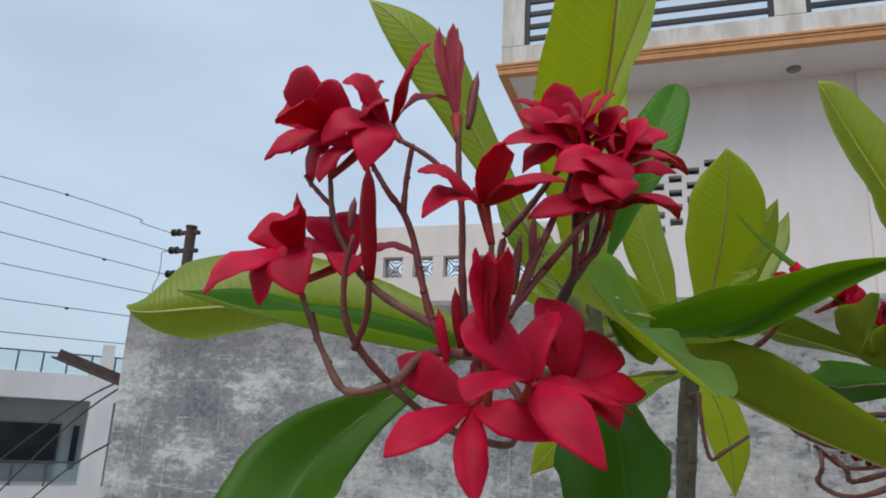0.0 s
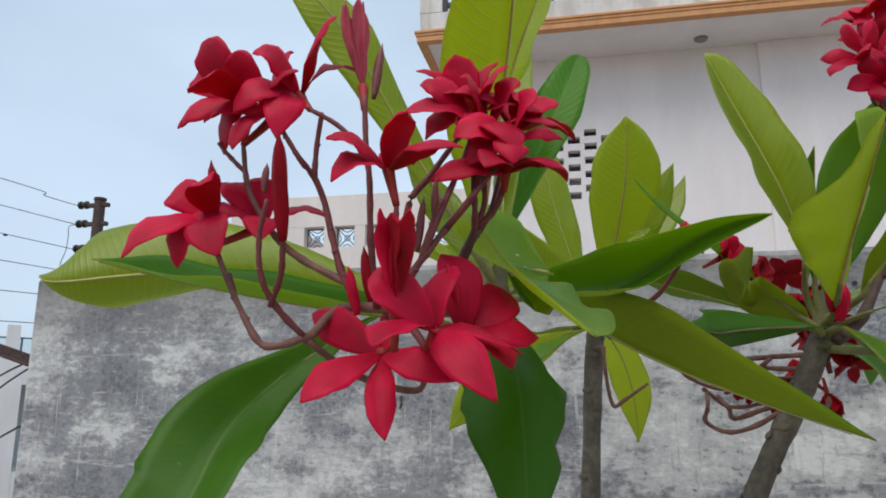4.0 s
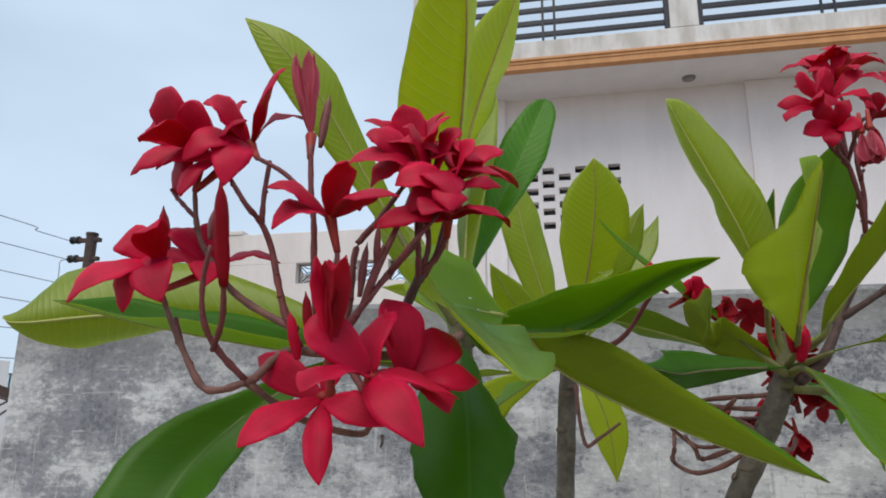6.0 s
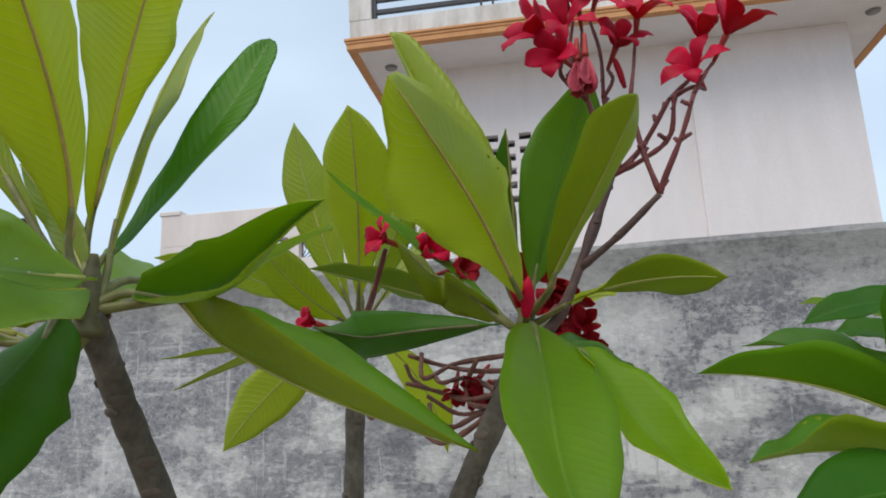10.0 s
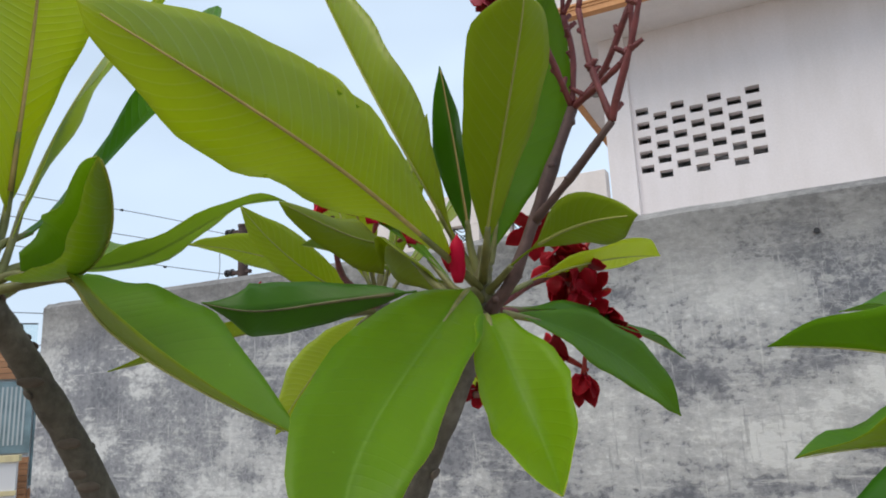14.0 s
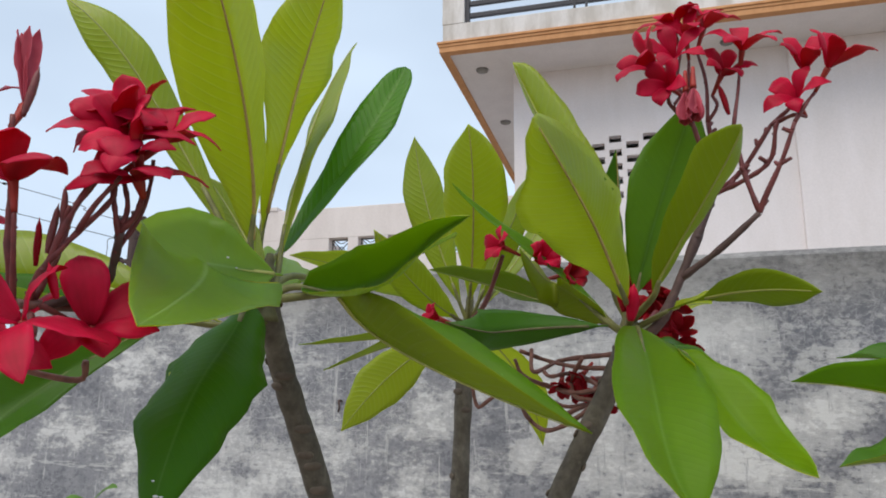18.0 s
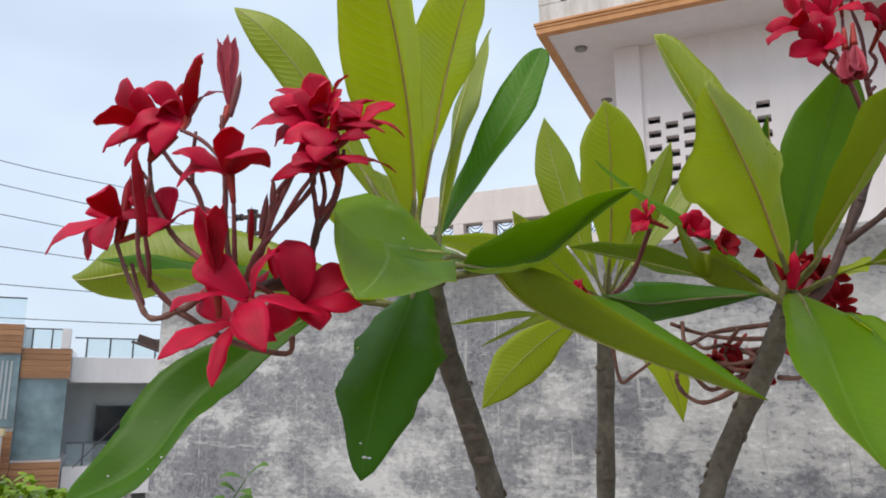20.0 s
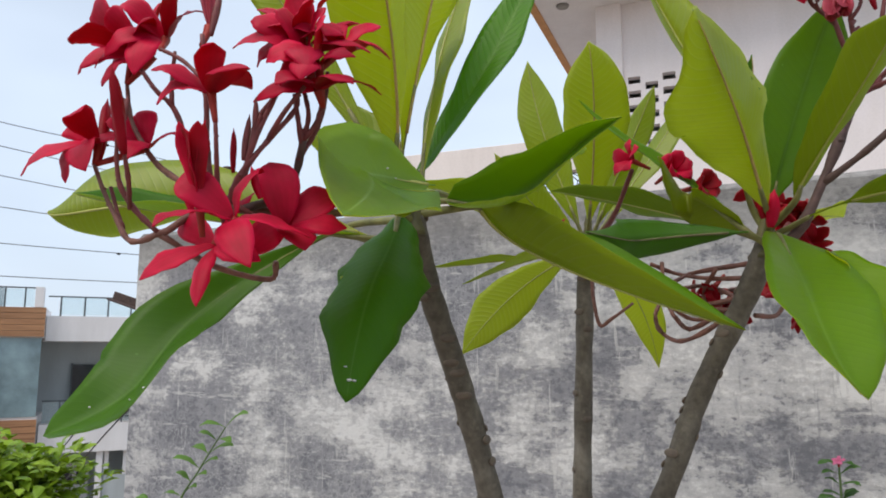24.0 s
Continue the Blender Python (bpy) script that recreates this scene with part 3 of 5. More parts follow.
def bud(plant, a, b, r, mat, label=""):
    """A furled bud from foot a to tip b, with the twist of its petals."""
    a, b = Vector(a), Vector(b)
    ax = (b - a).normalized()
    s = ax.cross(Vector((0.2, 1, 0.1))).normalized()
    u = s.cross(ax)
    bm = bmesh.new()
    rings = []
    n, k = 12, 10
    for i in range(n + 1):
        t = i / n
        rr = r * (0.35 + 0.65 * math.sin(math.pi * min(1, t * 0.95 + 0.05)) ** 0.8) * (1 - 0.92 * max(0, t - 0.82) / 0.18 if t > 0.82 else 1) if t < 1 else r * 0.05
        rings.append([bm.verts.new(a.lerp(b, t) + (s * math.cos(g + t * 1.3) + u * math.sin(g + t * 1.3)) * rr * (1 + 0.14 * math.cos(5 * g)))
                      for g in (2 * math.pi * q / k for q in range(k))])
    for p, q in zip(rings, rings[1:]):
        for j in range(k):
            bm.faces.new((p[j], p[(j + 1) % k], q[(j + 1) % k], q[j]))
    bm.faces.new(list(reversed(rings[0])))
    bm.faces.new(rings[-1])
    uvl = bm.loops.layers.uv.new("UVMap")
    return part("bud", bm, mat, plant, label, smooth=True)


def stalk(plant, pts, r0, r1, mat=None, name="flower_stalk", label=""):
    rng = random.Random(len(pts) * 31 + int(pts[0][0] * 1000))
    bm = tube(bmesh.new(), pts, r0, r1, 8, 5, 0.35, rng)
    line = smooth_line(pts, 5)
    for i in range(2, len(line) - 1, 3):
        kb = bmesh.ops.create_icosphere(bm, subdivisions=1, radius=1.0)["verts"]
        r = r0 + (r1 - r0) * i / len(line)
        off = Vector((rng.uniform(-1, 1), rng.uniform(-1, 1), rng.uniform(-0.3, 0.3))) * r * 0.6
        bmesh.ops.transform(bm, verts=kb, matrix=Matrix.Translation(line[i] + off) @ Matrix.Diagonal((r * 0.95, r * 0.95, r * 0.75, 1)))
    return part(name, bm, mat or STEM_RED, plant, label, smooth=True)

# ---- ground: one sheet with the raised garden on it ----
def ground_sheet():
    bm = bmesh.new()
    far, low = 1500.0, -3.2
    xs = [-far, -3.6, 7.0, far]
    ys = [-far, -7.0, 2.06, far]
    grid = [[bm.verts.new((x, y, low)) for x in xs] for y in ys]
    for j in range(3):
        for i in range(3):
            if (i, j) != (1, 1):
                bm.faces.new((grid[j][i], grid[j][i + 1], grid[j + 1][i + 1], grid[j + 1][i]))
    ring = [grid[1][1], grid[1][2], grid[2][2], grid[2][1]]
    top = [bm.verts.new((v.co.x, v.co.y, 0.0)) for v in ring]
    for k in range(4):
        bm.faces.new((ring[k], ring[(k + 1) % 4], top[(k + 1) % 4], top[k]))
    bm.faces.new(top)
    bm.normal_update()
    return solid("ground", bm, SOIL, "bare brown earth with a raised garden bed", "ground", "structure")


ground_sheet()

# ---- garden boundary wall ----
WALL_Y, WALL_X, WALL_TOP = 1.81, -1.088, 1.89


def garden_wall():
    bm = bmesh.new()
    rng = random.Random(4)
    n = 90
    x0, x1 = WALL_X, 7.0
    front, back, fb, bb = [], [], [], []
    for i in range(n + 1):
        x = x0 + (x1 - x0) * (i / n) ** 1.5
        h = WALL_TOP + 0.012 * min(1.0, max(0.0, x)) + rng.uniform(-0.0012, 0.0012)
        cut = rng.uniform(0.0, 0.003)
        front.append((x, h, cut))
    rows = []
    for x, h, cut in front:
        rows.append([bm.verts.new(q) for q in ((x, WALL_Y, 0.0), (x, WALL_Y, h - 0.012 - cut), (x, WALL_Y + 0.012 + cut, h), (x, WALL_Y + 0.225, h), (x, WALL_Y + 0.23, 0.0))])
    for a, b in zip(rows, rows[1:]):
        for k in range(4):
            bm.faces.new((a[k], b[k], b[k + 1], a[k + 1]))
    bm.faces.new(rows[0])
    bm.faces.new(list(reversed(rows[-1])))
    bm.normal_update()
    bmesh.ops.recalc_face_normals(bm, faces=bm.faces)
    return solid("wall_garden", bm, LIMEWASH, "grey rendered garden wall with flaking white limewash", "wall", "structure")


garden_wall()
solid("wall_plug", rod(bmesh.new(), (0.826, WALL_Y - 0.004, 1.823), (0.826, WALL_Y + 0.002, 1.823), 0.0048, 10), BLACK,
                    "dark plug hole in the limewashed wall", "wall plug")
hook_bm = tube(bmesh.new(), [(-0.117, WALL_Y + 0.01, 1.59), (-0.117, WALL_Y - 0.015, 1.592), (-0.112, WALL_Y - 0.022, 1.58), (-0.117, WALL_Y - 0.015, 1.568)], 0.003, 0.0025, 6, 4)
solid("wall_hook", hook_bm, IRON, "small rusty hook in the limewashed wall", "hook")


# ---- the white house behind the wall ----
def main_house():
    h = thing("house", (1.6, 9.5, -3.2), "two-storey white house with ochre slab edge and black terrace railing", "house")
    top = 5.64
    xl, xr, yf = -0.82, 4.05, 8.36
    # walls in butting pieces; the vent screen fills the gap left of centre
    c0, pitch, hw, hh, zt, dz = -0.41, 0.1933, 0.07, 0.042, 4.692, 0.17
    sx0, sx1, sz0, sz1 = c0 - 0.115, c0 + 6 * pitch + 0.115, 3.86, 4.80
    part("wall", boxed(sx1, 2.28, yf + 0.05, yf + 0.25, -3.2, top), WHITE_PAINT, h)
    part("wall", boxed(sx0, sx1, yf + 0.05, yf + 0.25, -3.2, sz0), WHITE_PAINT, h)
    part("wall", boxed(sx0, sx1, yf + 0.05, yf + 0.25, sz1, top), WHITE_PAINT, h)
    part("wall", boxed(2.28, xr, yf, yf + 0.25, -3.2, top, bevel=0.006), WHITE_PAINT, h)
    part("pilaster", boxed(xl, sx0, yf - 0.01, yf + 0.25, -3.2, top, bevel=0.006), WHITE_PAINT, h)
    part("side_wall", boxed(xl, xl + 0.23, yf + 0.25, 12.5, -3.2, top), WHITE_PAINT, h)
    part("side_wall", boxed(xr - 0.23, xr, yf + 0.25, 12.5, -3.2, top), WHITE_PAINT, h)
    part("back_wall", boxed(xl, xr, 12.5, 12.7, -3.2, top), WHITE_PAINT, h)
    screen = bmesh.new()
    for k in range(7):
        cx = c0 + pitch * k
        a = sx0 if k == 0 else cx - pitch / 2
        b = sx1 if k == 6 else cx + pitch / 2
        box(screen, a, cx - hw, yf + 0.05, yf + 0.16, sz0, sz1)
        box(screen, cx + hw, b, yf + 0.05, yf + 0.16, sz0, sz1)
        z = sz1
        for r in range(5):
            zc = zt - dz * r - (dz / 2 if k % 2 else 0)
            box(screen, cx - hw, cx + hw, yf + 0.05, yf + 0.16, zc + hh, z)
            z = zc - hh
        box(screen, cx - hw, cx + hw, yf + 0.05, yf + 0.16, sz0, z)
    part("vent_screen", screen, WHITE_PAINT, h, "white brick screen with staggered vent holes")
    # pale panel added behind the lower holes, where they look bright
    part("inner_frame", boxed(0.05, 0.80, yf + 0.5, yf + 0.54, 3.9, 4.28), FAR_WHITE, h, "pale panel added behind the lower vent holes")
    part("inner_wall", boxed(-0.55, 1.6, yf + 1.2, yf + 1.3, -3.2, top), FAR_GREY, h)
    # terrace slab with its stepped ochre edge
    x0, x1, y0, y1 = -1.56, 4.62, 7.60, 12.9
    part("slab", boxed(x0 + 0.101, x1 - 0.101, y0 + 0.101, y1, top, top + 0.10), SOFFIT, h, "white soffit slab")
    for nm, g, z0, z1 in (("moulding", 0.0, top - 0.015, top + 0.05), ("moulding", 0.010, top + 0.05, top + 0.085), ("moulding", 0.024, top + 0.085, top + 0.115)):
        part(nm, boxed(x0 - g, x1 + g, y0 - g, y0 + 0.10, z0, z1, bevel=0.004), OCHRE, h, "ochre painted slab edge")
        part(nm, boxed(x0 - g, x0 + 0.10, y0 + 0.10, y1, z0, z1, bevel=0.004), OCHRE, h, "ochre painted slab edge")
        part(nm, boxed(x1 - 0.10, x1 + g, y0 + 0.10, y1, z0, z1, bevel=0.004), OCHRE, h, "ochre painted slab edge")
    up = top + 0.115
    part("upstand", boxed(x0 + 0.04, x1 - 0.04, y0 + 0.0, y0 + 0.16, up, 5.972, bevel=0.008), UPSTAND, h, "white plastered upstand with rust stains")
    part("upstand", boxed(x0 + 0.04, x0 + 0.20, y0 + 0.16, y1, up, 5.972, bevel=0.008), UPSTAND, h)
    part("upstand", boxed(x1 - 0.20, x1 - 0.04, y0 + 0.16, y1, up, 5.972, bevel=0.008), UPSTAND, h)
    for a, b in ((x0 + 0.035, x0 + 0.30), (1.40, 1.70), (4.34, x1 - 0.035)):
        part("pillar", boxed(a, b, y0 - 0.003, y0 + 0.26, 5.972, 6.83, bevel=0.008), UPSTAND, h, "white plastered railing pillar")
    part("pillar", boxed(x0 + 0.035, x0 + 0.30, 10.2, 10.46, 5.972, 6.83, bevel=0.008), UPSTAND, h)
    yr = y0 + 0.06
    for a, b in ((x0 + 0.30, 1.40), (1.70, 4.34)):
        part("rail_post", boxed(a, a + 0.055, yr - 0.028, yr + 0.028, 5.972, 6.75, bevel=0.004), RAIL, h)
        part("rail_post", boxed(b - 0.055, b, yr - 0.028, yr + 0.028, 5.972, 6.75, bevel=0.004), RAIL, h)
        for z in (6.08, 6.235, 6.40, 6.565, 6.72):
            part("rail_bar", boxed(a + 0.055, b - 0.055, yr - 0.022, yr + 0.022, z - 0.028, z + 0.028, bevel=0.004), RAIL, h)
        m = (a + b) / 2
        for q in (m - 0.066, m + 0.066):
            part("rail_bar", boxed(q - 0.014, q + 0.014, yr - 0.034, yr - 0.022, 5.972, 6.74), RAIL, h)
    for lx, ly in ((-1.17, 8.165), (1.635, 8.165), (-1.19, 9.83), (4.25, 8.165)):
        lb = bmesh.new()
        tube(lb, [(lx, ly, top), (lx, ly, top - 0.02)], 0.078, 0.07, 20, 1)
        l = part("ceiling_light", lb, LAMP_RIM, h, "round recessed soffit light")
        gb = bmesh.new()
        tube(gb, [(lx, ly, top - 0.02), (lx, ly, top - 0.026)], 0.05, 0.045, 18, 1)
        part("lens", gb, LAMP_GLASS, l)
    return h


main_house()


# ---- lower parapet with grille openings, beside the house ----
def parapet():
    y0, y1 = 7.14, 7.30
    h = thing("parapet_wall", (-2.1, 7.2, -3.2), "cream parapet wall with square grille openings", "wall", kind="structure")
    z0, z1, zt = 3.14, 3.36, 3.70
    xs = [-2.63 + 0.335 * k for k in range(6)]
    part("wall", boxed(-3.48, -0.62, y0, y1, -3.2, z0), PARAPET, h)
    part("wall", boxed(-3.48, -0.62, y0, y1, z1, zt, bevel=0.006), PARAPET, h)
    part("coping", boxed(-3.50, -3.26, y0 - 0.01, y1 + 0.01, zt, zt + 0.045, bevel=0.006), PARAPET, h)
    edges = [-3.48] + [v for x in xs for v in (x, x + 0.22)] + [-0.62]
    for a, b in zip(edges[::2], edges[1::2]):
        part("wall", boxed(a, b, y0, y1, z0, z1), PARAPET, h)
    part("side_wall", boxed(-3.48, -3.32, y1, 11.0, -3.2, zt), PARAPET, h)
    for x in xs:
        bm = bmesh.new()
        cx, cz, r = x + 0.11, (z0 + z1) / 2, 0.108
        yg = y0 + 0.10
        for sx, sz in ((1, 1), (1, -1)):
            rod(bm, (cx - r * sx, yg, cz - r * sz), (cx + r * sx, yg, cz + r * sz), 0.006, 6)
        tube(bm, [(cx + 0.03 * math.cos(a), yg, cz + 0.03 * math.sin(a)) for a in (k * math.pi / 6 for k in range(13))], 0.005, 0.005, 6, 1)
        for sx, sz in ((1, 0), (-1, 0), (0, 1), (0, -1)):
            tube(bm, [(cx + sx * r + (sz * r * 0.75), yg, cz + sz * r + sx * r * 0.75), (cx + sx * r * 0.62, yg, cz + sz * r * 0.62),
                      (cx + sx * r - (sz * r * 0.75), yg, cz + sz * r - sx * r * 0.75)], 0.005, 0.005, 6, 4)
        for a, b in (((-r, -r), (r, -r)), ((r, -r), (r, r)), ((r, r), (-r, r)), ((-r, r), (-r, -r))):
            rod(bm, (cx + a[0], yg, cz + a[1]), (cx + b[0], yg, cz + b[1]), 0.006, 6)
        part("grille", bm, STEEL, h, "wrought iron grille with crossed bars")
    return h


parapet()


# ---- fence pole, wires, arm and cables ----
def fence():
    px, py, pt = -5.65, 7.82, 4.00
    p = thing("fence_pole", (px, py, -3.2), "rusty iron fence pole with black insulators", "pole")
    bm = bmesh.new()
    rod(bm, (px, py, -3.2), (px, py, pt), 0.066, 14)
    part("shaft", bm, IRON, p, smooth=False)
    part("cap", rod(bmesh.new(), (px, py, pt), (px, py, pt + 0.03), 0.075, 14), IRON, p)
    ends = []
    for z in (3.94, 3.70, 3.385, 3.10, 2.79, 2.45):
        bm = bmesh.new()
        box(bm, px - 0.17, px + 0.13, py - 0.03, py + 0.03, z - 0.025, z + 0.025, bevel=0.006)
        arm = part("arm", bm, IRON, p)
        ib = bmesh.new()
        for k in range(3):
            rod(ib, (px - 0.17 - 0.04 * k, py, z + 0.01), (px - 0.20 - 0.04 * k, py, z + 0.01), 0.05 - 0.01 * (k % 2), 10)
        part("insulator", ib, BLACK, arm)
        ends.append((px - 0.28, py, z))
    slope = (-0.66, -2.1)
    for i, e in enumerate(ends):
        rise = (0.28, 0.24, 0.23, 0.11, -0.07, -0.09)[i]
        far = (e[0] + slope[0] * 2.6, e[1] + slope[1] * 2.6, e[2] + rise)
        mid = (e[0] + slope[0] * 1.3, e[1] + slope[1] * 1.3, e[2] - 0.04 + rise * 0.5)
        first = [e, mid, far]
        if i == 0:
            e = Vector(e)
            first = [e, e.lerp(Vector(mid), 0.16) + Vector((0, 0, 0.005)), e.lerp(Vector(mid), 0.18) + Vector((0, 0, 0.05)), e.lerp(Vector(mid), 0.5) + Vector((0, 0, 0.05)), mid, far]
        w = thing("fence_wire", ends[i], "thin grey electric fence wire strung from the pole", "wire", group="fence wires")
        part("strand", tube(bmesh.new(), first, 0.0052, 0.0052, 6, 8), WIRE, w, smooth=True)
        for f in ((0.5,), (), (0.3,), (), (0.42,), ())[i]:
            kb = bmesh.new()
            bmesh.ops.create_icosphere(kb, subdivisions=2, radius=0.017)
            at = Vector(first[0]).lerp(Vector(mid), f) + Vector((0, 0, 0.05 if i == 0 else -0.012))
            bmesh.ops.transform(kb, verts=kb.verts, matrix=Matrix.Translation(at) @ Matrix.Diagonal((1.3, 1.6, 0.9, 1)))
            part("knot", kb, BLACK, w, smooth=True)
    bm = tube(bmesh.new(), [(px - 0.26, py, 3.70), (px - 0.40, py, 3.69), (px - 0.40, py, 3.56), (px - 0.41, py, 3.38), (px - 0.47, py, 3.2), (px - 0.44, py, 3.0), (px - 0.54, py, 3.08)], 0.005, 0.005, 6, 5)
    solid("jumper_wire", bm, WIRE, "loose jumper wire hanging between the fence wires", "wire")
    e0, e1 = Vector((-5.03, 5.42, 2.11)), Vector((-3.75, 5.60, 1.70))
    b = thing("iron_arm", (-3.75, 5.6, -3.2), "rusty angle-iron arm jutting out beside the wall", "bracket")
    bm = bmesh.new()
    d = (e1 - e0).normalized()
    s = d.cross(Vector((0, 0, 1))).normalized()
    u = s.cross(d)
    prof = [(-0.045, -0.045), (0.045, -0.045), (0.045, -0.03), (-0.03, -0.03), (-0.03, 0.045), (-0.045, 0.045)]
    rings = [[bm.verts.new(e + s * a + u * c) for a, c in prof] for e in (e0, e1)]
    for k in range(6):
        bm.faces.new((rings[0][k], rings[0][(k + 1) % 6], rings[1][(k + 1) % 6], rings[1][k]))
    bm.faces.new(rings[0][::-1]), bm.faces.new(rings[1])
    bmesh.ops.recalc_face_normals(bm, faces=bm.faces)
    part("angle_bar", bm, IRON, b)
    part("post", rod(bmesh.new(), (-3.75, 5.6, -3.2), (-3.75, 5.6, 2.24), 0.04, 10), IRON, b)
    for za, zm, zb in ((2.14, 1.68, 0.88), (2.18, 1.48, 0.10), (1.64, 0.92, -0.55)):
        bm = tube(bmesh.new(), [(-3.75, 5.6, za), (-6.46, 7.2, zm), (-11.2, 10.0, zb - 0.6)], 0.011, 0.011, 6, 8)
        solid("power_cable", bm, BLACK, "black overhead cable running down from the iron arm", "cable", group="overhead cables")


fence()


# ---- the neighbouring house across the lane ----
def far_house():
    R, K, EYE_Z = 20.0, 20.0 / 12.0, 1.56
    at = Vector((0.4, 0.25, 0)) + Vector((-0.7254, 0.6884, 0)) * R
    h = thing("neighbour_house", (at.x, at.y, -3.2), "white modern house with glass terrace rail and timber cladding", "house")
    h.rotation_euler = (0, 0, radians(46.5))

    def zz(z):
        return EYE_Z + (z - EYE_Z) * K + 3.2

    def b(name, u0, u1, d0, d1, z0, z1, mat, label="", parent=None):
        bm = boxed(u0 * K, u1 * K, d0, d1, zz(z0), zz(z1))
        return part(name, bm, mat, parent or h, label, local=True)

    g = -1.28
    b("parapet", -0.87, 3.0, 0.0, 0.25, 1.76, 2.13, FAR_WHITE)
    b("terrace_floor", -3.2, 3.0, 0.25, 6.0, 1.76, 1.86, FAR_WHITE)
    for k in range(12):
        b("rail_post", -0.70 + 0.32 * k - 0.012, -0.70 + 0.32 * k + 0.012, 0.05, 0.09, 2.13, 2.42, STEEL)
    b("top_rail", -0.87, 3.0, 0.05, 0.09, 2.41, 2.43, STEEL)
    for k in range(11):
        gp = b("glass_pane", -0.69 + 0.32 * k, -0.39 + 0.32 * k, 0.06, 0.075, 2.15, 2.41, GLASS)
        gp.visible_shadow = False
    b("roof_pier", 0.70, 0.87, 0.0, 0.4, 2.13, 2.60, FAR_WHITE)
    b("pier", 0.65, 0.96, -0.02, 0.5, g, 1.76, FAR_WHITE)
    b("recess_wall", -3.2, 3.0, 1.5, 1.7, g, 1.76, FAR_GREY)
    win = b("sliding_door", -0.52, 0.33, 1.42, 1.5, 0.50, 1.41, DARK_GLASS, "dark glazed sliding door")
    b("frame", -0.54, -0.52, 1.38, 1.5, 0.50, 1.43, STEEL, parent=win)
    b("frame", 0.33, 0.35, 1.38, 1.5, 0.50, 1.43, STEEL, parent=win)
    b("window", 0.52, 0.61, 1.40, 1.5, 0.74, 1.39, DARK_GLASS)
    b("balcony_slab", -0.87, 3.0, 0.0, 1.5, 0.15, 0.56, FAR_WHITE)
    b("balcony_rail", -0.85, 0.65, 0.04, 0.08, 0.88, 0.905, STEEL)
    for u in (-0.62, -0.2, 0.22):
        b("balcony_post", u - 0.012, u + 0.012, 0.04, 0.08, 0.56, 0.88, STEEL)
    bp = b("glass_pane", -0.84, 0.64, 0.055, 0.065, 0.58, 0.87, GLASS)
    bp.visible_shadow = False
    gd = b("garage_door", -0.61, -0.19, 1.30, 1.5, g, -0.10, FAR_WHITE, "white panelled garage door")
    for u in (-0.55, -0.36):
        b("door_panel", u, u + 0.13, 1.27, 1.30, -0.42, -0.16, DARK_GLASS, parent=gd)
    b("column", -0.09, 0.0, 0.1, 0.4, g, 0.15, FAR_WHITE)
    b("ground_wall", 0.02, 3.0, 0.2, 0.5, g, -0.21, FAR_GREY)
    b("ground_wall", 0.28, 3.0, 0.2, 0.5, -0.21, 0.15, FAR_WHITE)
    b("ground_wall", 0.02, 0.08, 0.2, 0.5, -0.21, 0.15, FAR_WHITE)
    # timber-clad bay
    rows = 5
    for k in range(rows):
        z0 = 1.82 + 0.42 * k / rows
        b("cladding_board", -1.50, -0.87, -0.45, -0.3, z0, z0 + 0.42 / rows - 0.006, TIMBER)
    b("bay_core", -3.2, -0.88, -0.3, 1.5, 1.80, 2.23, FAR_WHITE)
    b("bay_pier", -1.02, -0.91, -0.4, -0.1, 2.24, 2.53, FAR_WHITE)
    bg = b("glass_pane", -1.50, -1.03, -0.3, -0.28, 2.25, 2.50, GLASS)
    bg.visible_shadow = False
    for u in (-1.15, -1.4):
        b("rail_post", u - 0.01, u + 0.01, -0.31, -0.27, 2.24, 2.52, STEEL)
    b("top_rail", -1.5, -1.02, -0.31, -0.27, 2.51, 2.53, STEEL)
    b("window", -1.50, -0.90, -0.32, -0.26, 0.69, 1.80, BLUE_GLASS, "large reflecting bay window")
    for k in range(4):
        z0 = 0.30 + 0.36 * k / 4
        b("cladding_board", -1.50, -0.88, -0.45, -0.3, z0, z0 + 0.084, TIMBER)
    b("bay_base", -3.2, -0.89, -0.3, 1.5, g, 0.69, FAR_WHITE)
    # taller timber bay with its window and the moulded front wall before it
    for k in range(26):
        z0 = 0.43 + 2.14 * k / 26
        z1 = z0 + 2.14 / 26 - 0.006
        if z1 < 1.16 or z0 > 2.12:
            b("cladding_board", -2.34, -1.505, -0.55, -0.45, z0, z1, TIMBER)
        else:
            b("cladding_board", -2.34, -2.03, -0.55, -0.45, z0, z1, TIMBER)
    b("tall_bay_core", -2.33, -1.51, -0.45, 1.4, g, 2.56, FAR_GREY)
    w = b("window", -2.01, -1.51, -0.50, -0.452, 1.14, 2.12, BLUE_GLASS, "tall window with pale curtains behind")
    for k in range(7):
        b("curtain_fold", -1.95 + 0.055 * k, -1.925 + 0.055 * k, -0.515, -0.50, 1.25, 2.05, FAR_GREY, parent=w)
    b("frame", -2.03, -2.0, -0.54, -0.45, 1.14, 2.14, RAIL, parent=w)
    b("side_pier", -2.9, -2.345, -0.6, 1.4, g, 3.1, FAR_WHITE)
    b("top_rail", -2.33, -1.51, -0.5, -0.46, 2.93, 2.95, STEEL)
    tg = b("glass_pane", -2.33, -1.51, -0.49, -0.475, 2.58, 2.93, GLASS)
    tg.visible_shadow = False
    b("front_wall", -2.9, -1.58, -1.2, -0.95, g, 1.05, FAR_WHITE)
